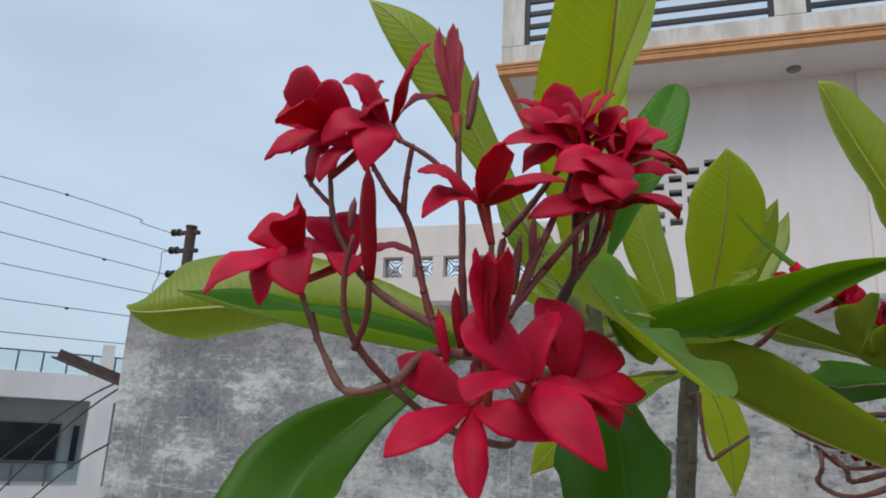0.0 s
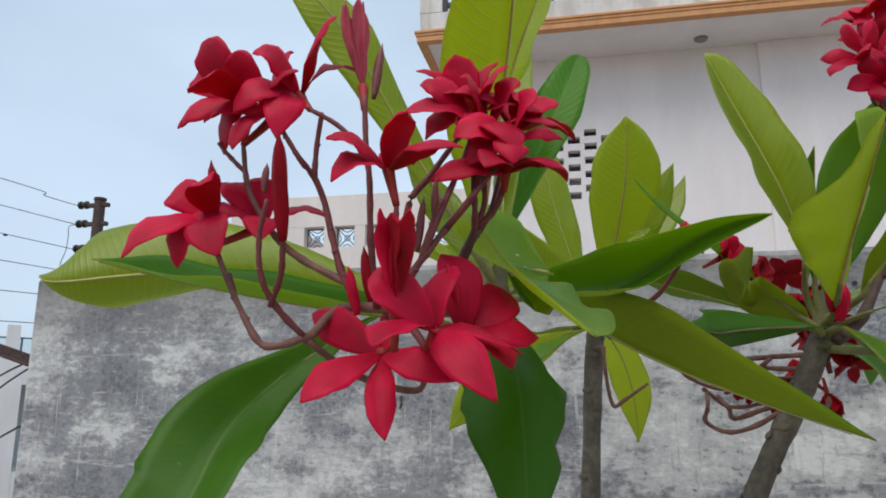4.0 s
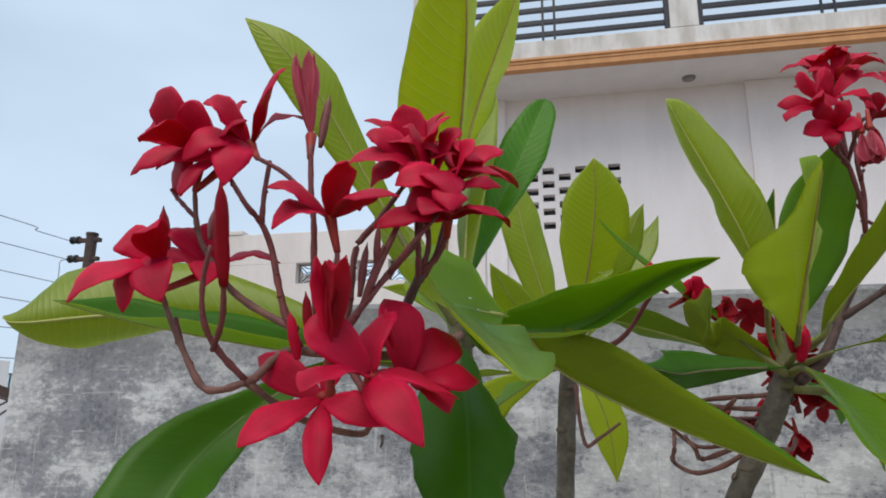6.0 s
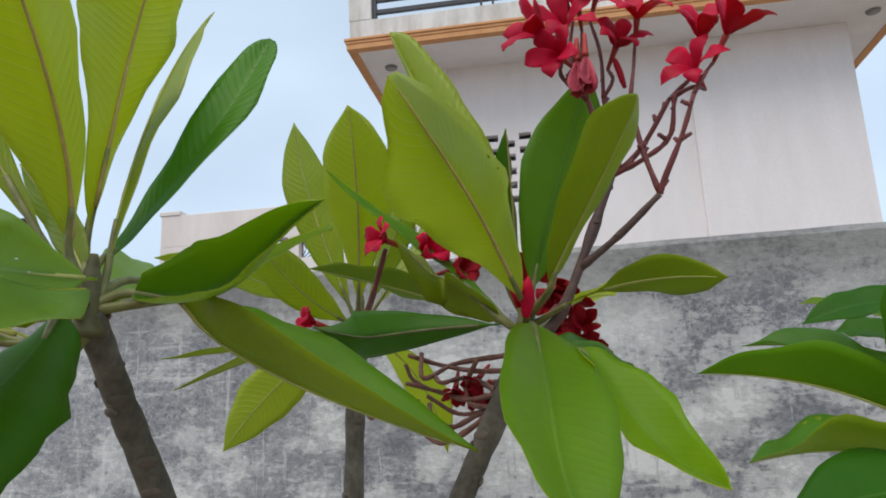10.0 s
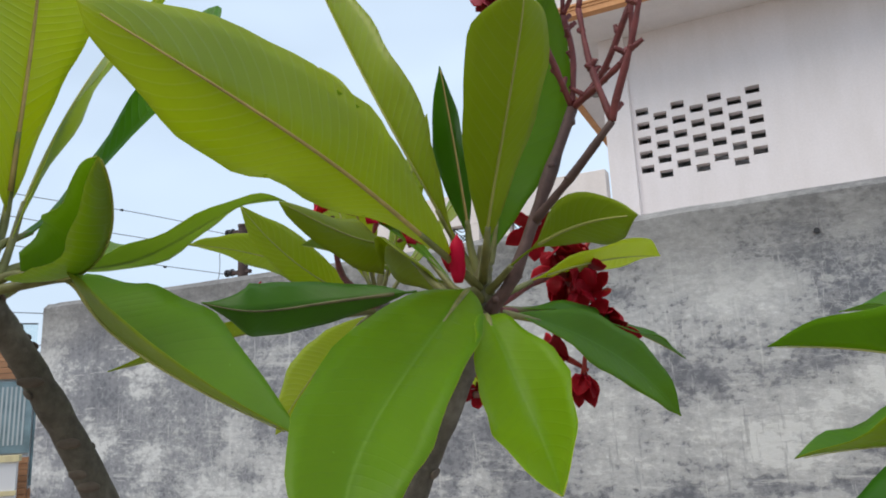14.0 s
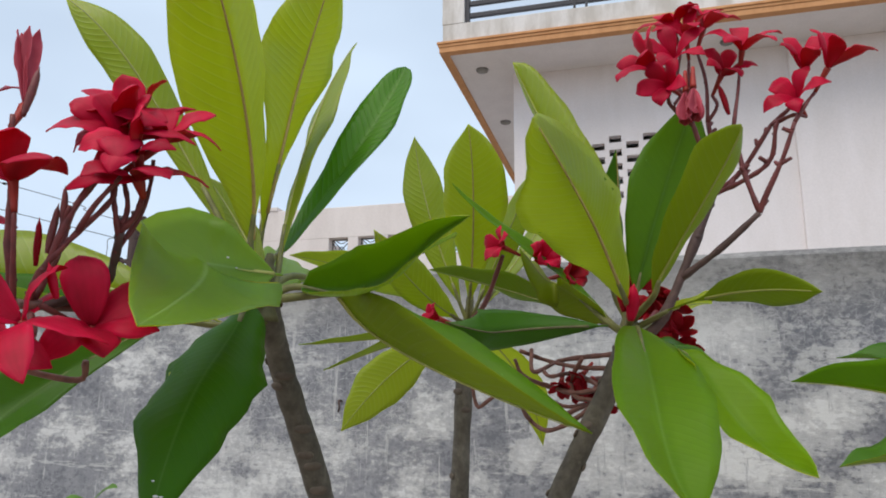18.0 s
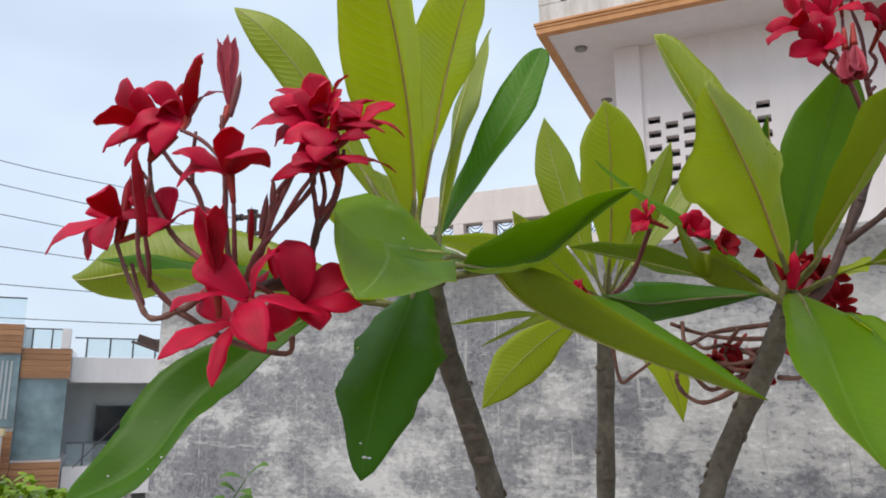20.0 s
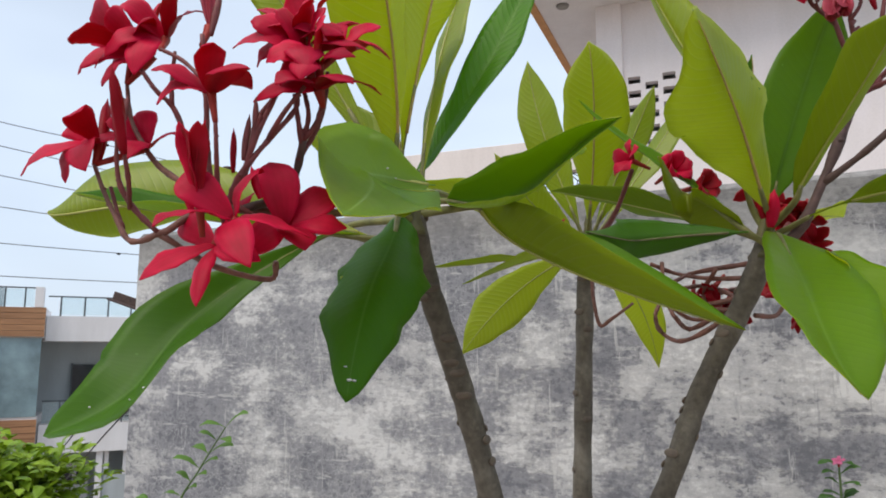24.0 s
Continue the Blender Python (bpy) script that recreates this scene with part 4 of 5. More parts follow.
    b("moulding", -2.9, -1.55, -1.26, -0.9, 1.05, 1.13, YELLOW_TRIM, "pale yellow coping")
    b("moulding", -2.9, -1.56, -1.25, -1.2, 0.62, 0.68, YELLOW_TRIM, "pale yellow moulding")
    for u in (-2.30, -2.12, -1.94):
        b("vent_block", u - 0.05, u + 0.05, -1.215, -1.2, 0.74, 0.88, FAR_GREY)
    return h


far_house()

# ---- the plumeria: one tree with three branches ----
TREE = thing("plumeria_tree", (0.22, 1.33, 0.0), "young plumeria tree with crimson flowers and long green leaves", "tree")


def branch(name, pts, r0, r1, seed):
    rng = random.Random(seed)
    bm = bmesh.new()
    tube(bm, pts, r0, r1, 16, 9, 0.15, rng)
    ob = part(name, bm, BARK, TREE, smooth=True)
    line = smooth_line(pts, 9)
    for i in range(4, len(line) - 1):
        if rng.random() < 0.8:
            t = (line[i + 1] - line[i]).normalized()
            a = rng.uniform(0, 6.28)
            s = t.cross(Vector((math.cos(a), math.sin(a), 0.1))).normalized()
            r = r0 + (r1 - r0) * i / len(line)
            kb = bmesh.new()
            bmesh.ops.create_icosphere(kb, subdivisions=2, radius=1.0)
            bmesh.ops.transform(kb, verts=kb.verts, matrix=Matrix.Translation(line[i] + s * r * 0.97) @ s.to_track_quat("Z", "Y").to_matrix().to_4x4() @ Matrix.Diagonal((0.0080 + 0.003 * rng.random(), 0.0050, 0.0020, 1)))
            part("leaf_scar", kb, SCAR, ob, smooth=True)
    return ob


branch("trunk", [(0.215, 1.35, 0.0), (0.222, 1.345, 0.35), (0.22, 1.34, 0.72)], 0.026, 0.022, 1)
branch("branch", [(0.22, 1.345, 0.68), (0.238, 1.27, 1.0), (0.262, 1.05, 1.25), (0.249, 0.980, 1.40), (0.233, 0.946, 1.50), (0.220, 0.890, 1.60), (0.226, 0.832, 1.668)], 0.0150, 0.0105, 2)
branch("branch", [(0.22, 1.34, 0.70), (0.262, 1.33, 0.95), (0.283, 1.30, 1.3), (0.30, 1.28, 1.6), (0.308, 1.278, 1.70)], 0.0150, 0.0115, 3)
branch("branch", [(0.222, 1.33, 0.70), (0.291, 1.150, 1.123), (0.418, 1.060, 1.383), (0.463, 1.058, 1.497), (0.515, 1.056, 1.60), (0.538, 1.053, 1.655)], 0.0108, 0.0118, 4)

for k in range(3):
    tip = CROWNS[k]
    sb = tube(bmesh.new(), [tip - Vector((0, 0, 0.016)), tip + Vector((0, 0, 0.006)), tip + Vector((0.001, 0, 0.03)), tip + Vector((0.002, 0, 0.046))], (0.0118, 0.0112, 0.0132)[k], 0.003, 12, 5, 0.25, random.Random(k))
    part("shoot", sb, SHOOT, TREE, smooth=True)

# crown of the branch that bears the near flowers
leaf(TREE, (0.211, 0.827, 1.713), (0.238, 0.757, 1.815), (0.262, 0.637, 1.912), 0.101, (-0.81, 0.27, 0.51), bend=(-0.004, 0.008, 0.001), fold=30, twist=-18, curl=5, peak=0.64, base=0.54, point=0.47, stalk=0.03, rib=RIB_RED)
leaf(TREE, (0.199, 0.862, 1.732), (0.241, 0.846, 1.895), (0.285, 0.821, 2.000), 0.099, (-0.96, 0.17, 0.24), bend=(0.005, -0.002, 0.020), fold=12, twist=-40, curl=-2, peak=0.57, base=0.45, point=0.19, stalk=0.03, rib=RIB_RED)
leaf(TREE, (0.228, 0.845, 1.69), (0.227, 0.906, 1.862), (0.234, 0.996, 2.007), 0.050, (0.55, 0.80, -0.25), fold=14)
leaf(TREE, (0.223, 0.843, 1.707), (0.247, 0.935, 1.818), (0.298, 0.993, 1.966), 0.053, (0.14, -0.70, 0.70), bend=(-0.008, -0.003, -0.013), fold=20, twist=20, curl=-5, peak=0.72, base=0.45, point=-0.38, stalk=0.03, top=LEAF_FRESH, under=LEAF_FRESH, wavy=0.05)
leaf(TREE, (0.205, 0.813, 1.713), (0.122, 0.773, 1.861), (0.052, 0.741, 1.942), 0.046, (-0.33, 0.94, -0.02), bend=(-0.008, 0.005, 0.005), fold=10, twist=-2, curl=-0, peak=0.63, base=0.45, point=0.30, stalk=0.03)
leaf(TREE, (0.201, 0.835, 1.642), (-0.055, 0.778, 1.690), (-0.164, 0.762, 1.688), 0.121, (0.21, 0.87, 0.45), bend=(-0.005, 0.008, 0.014), fold=29, twist=30, curl=23, peak=0.58, base=0.87, point=0.67, stalk=0.03)
leaf(TREE, (0.205, 0.81, 1.645), (0.066, 0.742, 1.659), (-0.082, 0.721, 1.692), 0.045, (0.1, -0.5, 0.85), top=LEAF_DARK, fold=45)
leaf(TREE, (0.123, 0.876, 1.671), (0.021, 0.739, 1.539), (-0.046, 0.680, 1.470), 0.098, (0.01, -0.98, 0.21), bend=(-0.033, -0.010, -0.009), fold=23, twist=47, curl=3, peak=0.57, base=0.68, point=-0.42, stalk=0.03, top=LEAF_MID, under=LEAF_TOP, even=0.15, wavy=0.04, ripple=0.002, flecks=((13, -2), (15, 1), (12, -3)))
leaf(TREE, (0.228, 0.801, 1.666), (0.252, 0.714, 1.602), (0.264, 0.646, 1.507), 0.079, (0.30, -0.55, 0.78), bend=(0.000, 0.001, -0.009), fold=-0, twist=-8, curl=-25, peak=0.50, base=0.45, point=-0.21, stalk=0.03, top=LEAF_DARK, wavy=0.085, ripple=0.003, flecks=((16, 1), (17, -1), (17, 0)))
leaf(TREE, (0.275, 0.770, 1.678), (0.245, 0.709, 1.675), (0.303, 0.570, 1.614), 0.116, (0.77, -0.47, 0.44), bend=(-0.000, -0.031, -0.007), fold=-10, twist=32, curl=21, peak=0.62, base=0.45, point=-0.20, stalk=0.02, top=LEAF_PALE, wavy=0.015, ripple=0.004, foot=False, flecks=((4, 0), (5, 1), (6, -1), (5, -1)))
leaf(TREE, (0.250, 0.841, 1.683), (0.349, 0.838, 1.689), (0.430, 0.765, 1.716), 0.085, (-0.43, -0.90, 0.04), bend=(0.008, -0.002, -0.009), fold=43, twist=57, curl=18, peak=0.34, base=0.45, point=-0.23, stalk=0.03, top=LEAF_MID)
leaf(TREE, (0.278, 0.854, 1.678), (0.305, 0.868, 1.650), (0.509, 0.848, 1.557), 0.115, (0.78, 0.05, 0.62), bend=(0.017, 0.002, -0.001), fold=40, twist=46, curl=-0, peak=0.64, base=0.45, point=0.72, stalk=0.14, top=LEAF_TOP, under=LEAF_OLIVE, wavy=0.05)
leaf(TREE, (0.229, 0.874, 1.700), (0.310, 0.943, 1.719), (0.347, 1.037, 1.768), 0.038, (0.35, -0.05, -0.94), bend=(-0.018, 0.023, -0.005), fold=-14, twist=13, curl=4, peak=0.43, base=0.85, point=0.77, stalk=0.03, top=LEAF_PALE)
leaf(TREE, (0.222, 0.85, 1.67), (0.175, 0.96, 1.725), (0.125, 1.061, 1.757), 0.06, (0.2, 0.4, 0.9), fold=8)
leaf(TREE, (0.218, 0.845, 1.685), (0.18, 0.855, 1.745), (0.137, 0.857, 1.80), 0.035, (-0.2, 0.8, 0.4), fold=10, top=LEAF_PALE)

# crown of the rear branch
leaf(TREE, (0.303, 1.272, 1.71), (0.256, 1.243, 1.854), (0.235, 1.227, 1.975), 0.062, (-0.3, 0.8, 0.3), fold=8)
leaf(TREE, (0.310, 1.265, 1.71), (0.345, 1.146, 1.830), (0.351, 1.089, 1.928), 0.089, (0.1, 0.8, 0.55), fold=8, rib=RIB_RED, peak=0.6)
leaf(TREE, (0.318, 1.28, 1.71), (0.397, 1.324, 1.831), (0.454, 1.369, 1.934), 0.05, (0.4, 0.8, -0.3), fold=10)
leaf(TREE, (0.316, 1.268, 1.71), (0.374, 1.231, 1.815), (0.418, 1.206, 1.902), 0.045, (0.3, 0.8, 0.3), fold=12)
leaf(TREE, (0.302, 1.265, 1.70), (0.259, 1.182, 1.736), (0.215, 1.122, 1.806), 0.055, (-0.5, 0.5, 0.75), fold=12)
leaf(TREE, (0.300, 1.275, 1.69), (0.176, 1.338, 1.634), (0.079, 1.358, 1.539), 0.076, (0.3, 0.75, 0.6), fold=8, peak=0.6, wavy=0.05)
leaf(TREE, (0.300, 1.268, 1.69), (0.215, 1.195, 1.671), (0.120, 1.112, 1.655), 0.05, (0, 0.1, 1), fold=8, under=LEAF_OLIVE)
leaf(TREE, (0.303, 1.262, 1.69), (0.273, 1.098, 1.657), (0.237, 0.938, 1.612), 0.055, (-0.3, 0.2, 0.95), fold=10, under=LEAF_OLIVE)
leaf(TREE, (0.312, 1.285, 1.69), (0.356, 1.437, 1.628), (0.374, 1.562, 1.515), 0.062, (0.0, 0.6, 0.8), fold=8)
leaf(TREE, (0.300, 1.275, 1.70), (0.175, 1.245, 1.765), (0.045, 1.215, 1.799), 0.065, (0.1, 0.6, 0.75), fold=8)

# crown of the branch to the side
leaf(TREE, (0.539, 1.010, 1.676), (0.517, 0.872, 1.724), (0.487, 0.704, 1.763), 0.101, (-0.61, -0.15, 0.78), bend=(-0.003, -0.015, 0.004), fold=29, twist=50, curl=4, peak=0.62, base=0.53, point=-0.29, stalk=0.03, rib=RIB_RED, wavy=0.05, ripple=0.005)
leaf(TREE, (0.525, 1.047, 1.696), (0.488, 0.982, 1.809), (0.429, 0.973, 1.945), 0.069, (0.60, 0.65, 0.47), bend=(0.002, -0.006, 0.001), fold=23, twist=1, curl=13, peak=0.58, base=1.04, point=-0.50, stalk=0.03, wavy=0.05)
leaf(TREE, (0.533, 1.045, 1.70), (0.533, 1.024, 1.772), (0.533, 0.999, 1.844), 0.040, (-0.6, 0.7, 0.2), top=LEAF_DARK, under=LEAF_MID, rib=RIB_RED, fold=45)
leaf(TREE, (0.543, 1.062, 1.69), (0.577, 1.055, 1.80), (0.620, 1.040, 1.913), 0.082, (0.3, -0.9, 0.1), top=LEAF_MID, fold=10)
leaf(TREE, (0.562, 1.006, 1.688), (0.605, 0.944, 1.756), (0.642, 0.892, 1.819), 0.066, (-0.62, 0.67, 0.41), bend=(-0.007, 0.009, -0.007), fold=18, twist=26, curl=4, peak=0.64, base=0.71, point=-0.50, stalk=0.03, under=LEAF_OLIVE)
leaf(TREE, (0.519, 0.971, 1.655), (0.421, 0.933, 1.647), (0.374, 0.904, 1.654), 0.055, (-0.46, 0.86, 0.20), bend=(-0.016, 0.006, 0.003), fold=33, twist=-5, curl=8, peak=0.51, base=0.57, point=0.80, stalk=0.03, under=LEAF_MID, rib=SHOOT, top=LEAF_DARK, foot=False)
leaf(TREE, (0.524, 1.035, 1.663), (0.430, 1.040, 1.752), (0.352, 1.009, 1.824), 0.020, (0.42, -0.63, 0.66), bend=(0.002, 0.000, 0.003), fold=23, twist=-4, curl=-2, peak=0.51, base=0.78, point=0.27, stalk=0.03, top=LEAF_TOP, under=LEAF_TOP, wavy=0.02, ripple=0.0015)
leaf(TREE, (0.522, 1.015, 1.661), (0.458, 1.022, 1.709), (0.445, 0.904, 1.720), 0.061, (-0.90, -0.28, -0.35), bend=(-0.009, -0.008, 0.011), fold=3, twist=-36, curl=18, peak=0.35, base=0.45, point=-0.50, stalk=0.03, under=LEAF_OLIVE, top=LEAF_OLIVE)
leaf(TREE, (0.522, 1.05, 1.665), (0.403, 1.100, 1.714), (0.286, 1.144, 1.753), 0.058, (0, 0.4, 0.9), fold=14, under=LEAF_OLIVE, top=LEAF_DARK)
leaf(TREE, (0.545, 1.009, 1.659), (0.560, 0.842, 1.566), (0.581, 0.786, 1.508), 0.087, (0.31, -0.37, 0.87), bend=(0.003, -0.001, 0.000), fold=25, twist=-2, curl=-0, peak=0.41, base=0.90, point=-0.48, stalk=0.01, wavy=0.03)
leaf(TREE, (0.580, 0.956, 1.630), (0.613, 0.918, 1.582), (0.663, 0.828, 1.531), 0.063, (0.15, -0.60, 0.79), bend=(0.002, -0.013, 0.005), fold=23, twist=37, curl=10, peak=0.60, base=0.45, point=-0.06, stalk=0.03, wavy=0.045)
leaf(TREE, (0.555, 1.06, 1.645), (0.621, 1.128, 1.611), (0.667, 1.186, 1.553), 0.058, (0.5, -0.7, 0.5), fold=14, top=LEAF_MID)
leaf(TREE, (0.55, 1.07, 1.65), (0.611, 1.186, 1.641), (0.662, 1.301, 1.608), 0.040, (0.2, -0.6, 0.75), fold=16, top=LEAF_MID, under=LEAF_MID)
leaf(TREE, (0.556, 1.040, 1.668), (0.626, 0.973, 1.683), (0.695, 0.905, 1.672), 0.042, (0.10, 0.80, 0.60), fold=10, under=LEAF_OLIVE, stalk=0.36)
leaf(TREE, (0.548, 1.070, 1.662), (0.597, 1.191, 1.702), (0.646, 1.312, 1.722), 0.060, (0.10, 0.80, 0.60), fold=8, stalk=0.2)

# near flower cluster
hub = (0.200, 0.600, 1.632)
stalk(TREE, [(0.228, 0.825, 1.672), (0.236, 0.74, 1.655), (0.226, 0.66, 1.637), hub], 0.0035, 0.0030, STEM_BROWN)
stalk(TREE, [(0.179, 0.600, 1.635), (0.170, 0.600, 1.651), (0.163, 0.600, 1.673), (0.158, 0.600, 1.692), (0.153, 0.595, 1.706), (0.148, 0.585, 1.714), (0.141, 0.578, 1.727)], 0.0022, 0.0014)
stalk(TREE, [(0.153, 0.595, 1.706), (0.155, 0.592, 1.724), (0.158, 0.590, 1.742)], 0.0017, 0.0012)
stalk(TREE, [(0.190, 0.600, 1.632), (0.188, 0.592, 1.668), (0.187, 0.590, 1.700), (0.185, 0.588, 1.720), (0.184, 0.586, 1.748)], 0.0021, 0.0014)
stalk(TREE, [(0.184, 0.588, 1.718), (0.169, 0.585, 1.732), (0.155, 0.580, 1.740)], 0.0015, 0.0013)
stalk(TREE, [(0.176, 0.600, 1.645), (0.148, 0.605, 1.659), (0.130, 0.606, 1.672), (0.116, 0.604, 1.691), (0.109, 0.602, 1.707), (0.106, 0.600, 1.730)], 0.0022, 0.0014, STEM_BROWN)
stalk(TREE, [(0.107, 0.602, 1.714), (0.096, 0.602, 1.725), (0.089, 0.602, 1.733)], 0.0014, 0.0012)
stalk(TREE, [(0.154, 0.588, 1.617), (0.142, 0.580, 1.631), (0.136, 0.572, 1.646), (0.136, 0.567, 1.666), (0.141, 0.563, 1.685)], 0.0020, 0.0012)
stalk(TREE, [(0.139, 0.578, 1.632), (0.150, 0.565, 1.646), (0.154, 0.556, 1.663)], 0.0017, 0.0014)
stalk(TREE, [(0.154, 0.588, 1.616), (0.140, 0.588, 1.612), (0.130, 0.586, 1.614), (0.120, 0.584, 1.630), (0.112, 0.580, 1.648), (0.105, 0.578, 1.665)], 0.0022, 0.0014, STEM_BROWN)
stalk(TREE, [(0.198, 0.592, 1.634), (0.204, 0.582, 1.660), (0.206, 0.577, 1.682)], 0.0017, 0.0013)
stalk(TREE, [hub, (0.166, 0.610, 1.634), (0.157, 0.594, 1.619), (0.153, 0.588, 1.616)], 0.0028, 0.0023, STEM_BROWN)
stalk(TREE, [(0.154, 0.590, 1.616), (0.172, 0.622, 1.598), (0.200, 0.648, 1.590), (0.207, 0.645, 1.602)], 0.0021, 0.0020, STEM_BROWN)
stalk(TREE, [(0.206, 0.598, 1.626), (0.216, 0.592, 1.615), (0.220, 0.586, 1.610)], 0.0020, 0.0018)
stalk(TREE, [(0.196, 0.600, 1.626), (0.193, 0.612, 1.616), (0.193, 0.616, 1.612)], 0.0018, 0.0016)
stalk(TREE, [(0.208, 0.602, 1.632), (0.218, 0.622, 1.622), (0.224, 0.632, 1.616)], 0.0018, 0.0016)

# the three large open flowers at the foot of the cluster
flower(TREE, (0.229, 0.570, 1.617), (-0.30, -0.62, 0.72), tips=[(0.261, 0.545, 1.584), (0.268, 0.592, 1.607), (0.230, 0.596, 1.652), (0.212, 0.524, 1.606), (0.199, 0.555, 1.640)], seed=1, bulge=0.009, width=0.024, tail=(0.220, 0.586, 1.610))
flower(TREE, (0.194, 0.598, 1.608), (-0.25, -0.80, 0.35), tips=[(0.147, 0.616, 1.632), (0.163, 0.566, 1.583), (0.205, 0.569, 1.566), (0.236, 0.588, 1.594), (0.204, 0.622, 1.646)], seed=2, bulge=0.006, width=0.020, tail=(0.193, 0.616, 1.612))
flower(TREE, (0.234, 0.616, 1.619), (0.55, -0.60, 0.50), tips=[(0.273, 0.627, 1.618), (0.222, 0.612, 1.663), (0.256, 0.646, 1.645), (0.262, 0.596, 1.600), (0.216, 0.598, 1.598)], seed=3, bulge=0.009, width=0.027, tail=(0.224, 0.632, 1.616))
# the upper cluster of three over the side of the pale leaf
flower(TREE, (0.236, 0.634, 1.752), (-0.05, -0.45, 0.88), tips=[(0.206, 0.614, 1.774), (0.227, 0.625, 1.788), (0.264, 0.655, 1.772), (0.250, 0.640, 1.788), (0.226, 0.600, 1.752)], seed=4, bulge=0.006, width=0.024, tail=(0.228, 0.627, 1.735))
flower(TREE, (0.248, 0.612, 1.732), (0.15, -0.50, 0.85), tips=[(0.203, 0.594, 1.738), (0.293, 0.618, 1.730), (0.268, 0.583, 1.710), (0.236, 0.592, 1.757), (0.264, 0.610, 1.762)], seed=5, bulge=0.010, width=0.026, tail=(0.240, 0.607, 1.708))
flower(TREE, (0.258, 0.612, 1.708), (0.25, -0.55, 0.75), tips=[(0.291, 0.638, 1.709), (0.292, 0.598, 1.702), (0.219, 0.597, 1.700), (0.248, 0.640, 1.722), (0.252, 0.574, 1.699)], seed=6, bulge=0.008, width=0.022, tail=(0.256, 0.622, 1.700))
flower(TREE, (0.262, 0.628, 1.738), (0.35, -0.35, 0.80), tips=[(0.296, 0.640, 1.734), (0.272, 0.596, 1.736), (0.282, 0.652, 1.764)], seed=62, bulge=0.010, width=0.023, tail=(0.244, 0.615, 1.715))
flower(TREE, (0.240, 0.618, 1.742), (-0.05, -0.70, 0.65), tips=[(0.212, 0.600, 1.758), (0.262, 0.598, 1.764), (0.276, 0.612, 1.744), (0.244, 0.594, 1.722), (0.214, 0.606, 1.728)], seed=63, bulge=0.009, width=0.024, tail=(0.228, 0.627, 1.735))
flower(TREE, (0.262, 0.606, 1.722), (0.10, -0.75, 0.55), tips=[(0.233, 0.590, 1.722), (0.276, 0.590, 1.746), (0.290, 0.604, 1.722), (0.266, 0.580, 1.702), (0.240, 0.596, 1.708)], seed=64, bulge=0.008, width=0.023, tail=(0.256, 0.622, 1.700))
# the single open flower between them
flower(TREE, (0.201, 0.578, 1.701), (0.02, -0.50, 0.86), tips=[(0.176, 0.552, 1.711), (0.215, 0.561, 1.726), (0.244, 0.558, 1.704), (0.178, 0.556, 1.690), (0.206, 0.612, 1.716)], seed=7, bulge=0.009, width=0.026, tail=(0.206, 0.577, 1.682))
# the pair at the top of the cluster
flower(TREE, (0.110, 0.600, 1.757), (-0.45, -0.70, 0.40), tips=[(0.069, 0.590, 1.739), (0.080, 0.590, 1.792), (0.068, 0.604, 1.776), (0.099, 0.556, 1.748), (0.091, 0.606, 1.727)], seed=8, width=0.025, bulge=0.009, tail=(0.106, 0.600, 1.730))
flower(TREE, (0.140, 0.600, 1.757), (0.10, -0.60, 0.65), tips=[(0.167, 0.583, 1.796), (0.172, 0.612, 1.774), (0.139, 0.574, 1.722), (0.122, 0.574, 1.773), (0.114, 0.572, 1.738)], seed=9, bulge=0.011, width=0.025, tail=(0.155, 0.580, 1.740))
flower(TREE, (0.124, 0.606, 1.750), (-0.3, -0.6, 0.5), tips=[(0.116, 0.570, 1.716), (0.104, 0.580, 1.776)], size=0.042, cup=0.5, bulge=0.010, width=0.022, seed=61, tail=(0.106, 0.600, 1.730))
# the low pair at the outer side
flower(TREE, (0.100, 0.585, 1.682), (-0.25, -0.70, 0.55), tips=[(0.067, 0.554, 1.655), (0.070, 0.588, 1.697), (0.089, 0.570, 1.652), (0.118, 0.560, 1.655), (0.112, 0.558, 1.695)], seed=10, width=0.026, bulge=0.010, tail=(0.105, 0.578, 1.665))
flower(TREE, (0.117, 0.612, 1.684), (0.1, -0.5, 0.8), tips=[(0.108, 0.616, 1.714), (0.090, 0.600, 1.706), (0.152, 0.626, 1.690), (0.128, 0.584, 1.668)], seed=34, width=0.025, bulge=0.009, tail=(0.105, 0.578, 1.665))
flower(TREE, (0.179, 0.598, 1.758), (-0.16, 0.05, 0.98), size=0.058, spin=0.3, cup=1.46, width=0.009, bulge=0.006, mats=[PETAL_PINK, PETAL_PINK], label="half-furled pink flower", seed=51, tail=(0.184, 0.586, 1.740))
bud(TREE, (0.188, 0.590, 1.748), (0.191, 0.594, 1.783), 0.0024, STEM_RED)
bud(TREE, (0.154, 0.556, 1.661), (0.156, 0.540, 1.713), 0.0038, PETAL_BACK)
bud(TREE, (0.104, 0.582, 1.668), (0.083, 0.605, 1.724), 0.0038, PETAL_BACK)
flower(TREE, (0.211, 0.560, 1.628), (0.08, -0.30, 0.94), size=0.048, spin=0.9, cup=1.40, width=0.012, bulge=0.006, label="half-furled crimson flower", seed=52)
bud(TREE, (0.184, 0.585, 1.627), (0.180, 0.580, 1.652), 0.0028, PETAL)
bud(TREE, (0.190, 0.587, 1.634), (0.187, 0.583, 1.663), 0.0026, PETAL_BACK)
bud(TREE, (0.236, 0.585, 1.632), (0.232, 0.580, 1.652), 0.0024, PETAL)
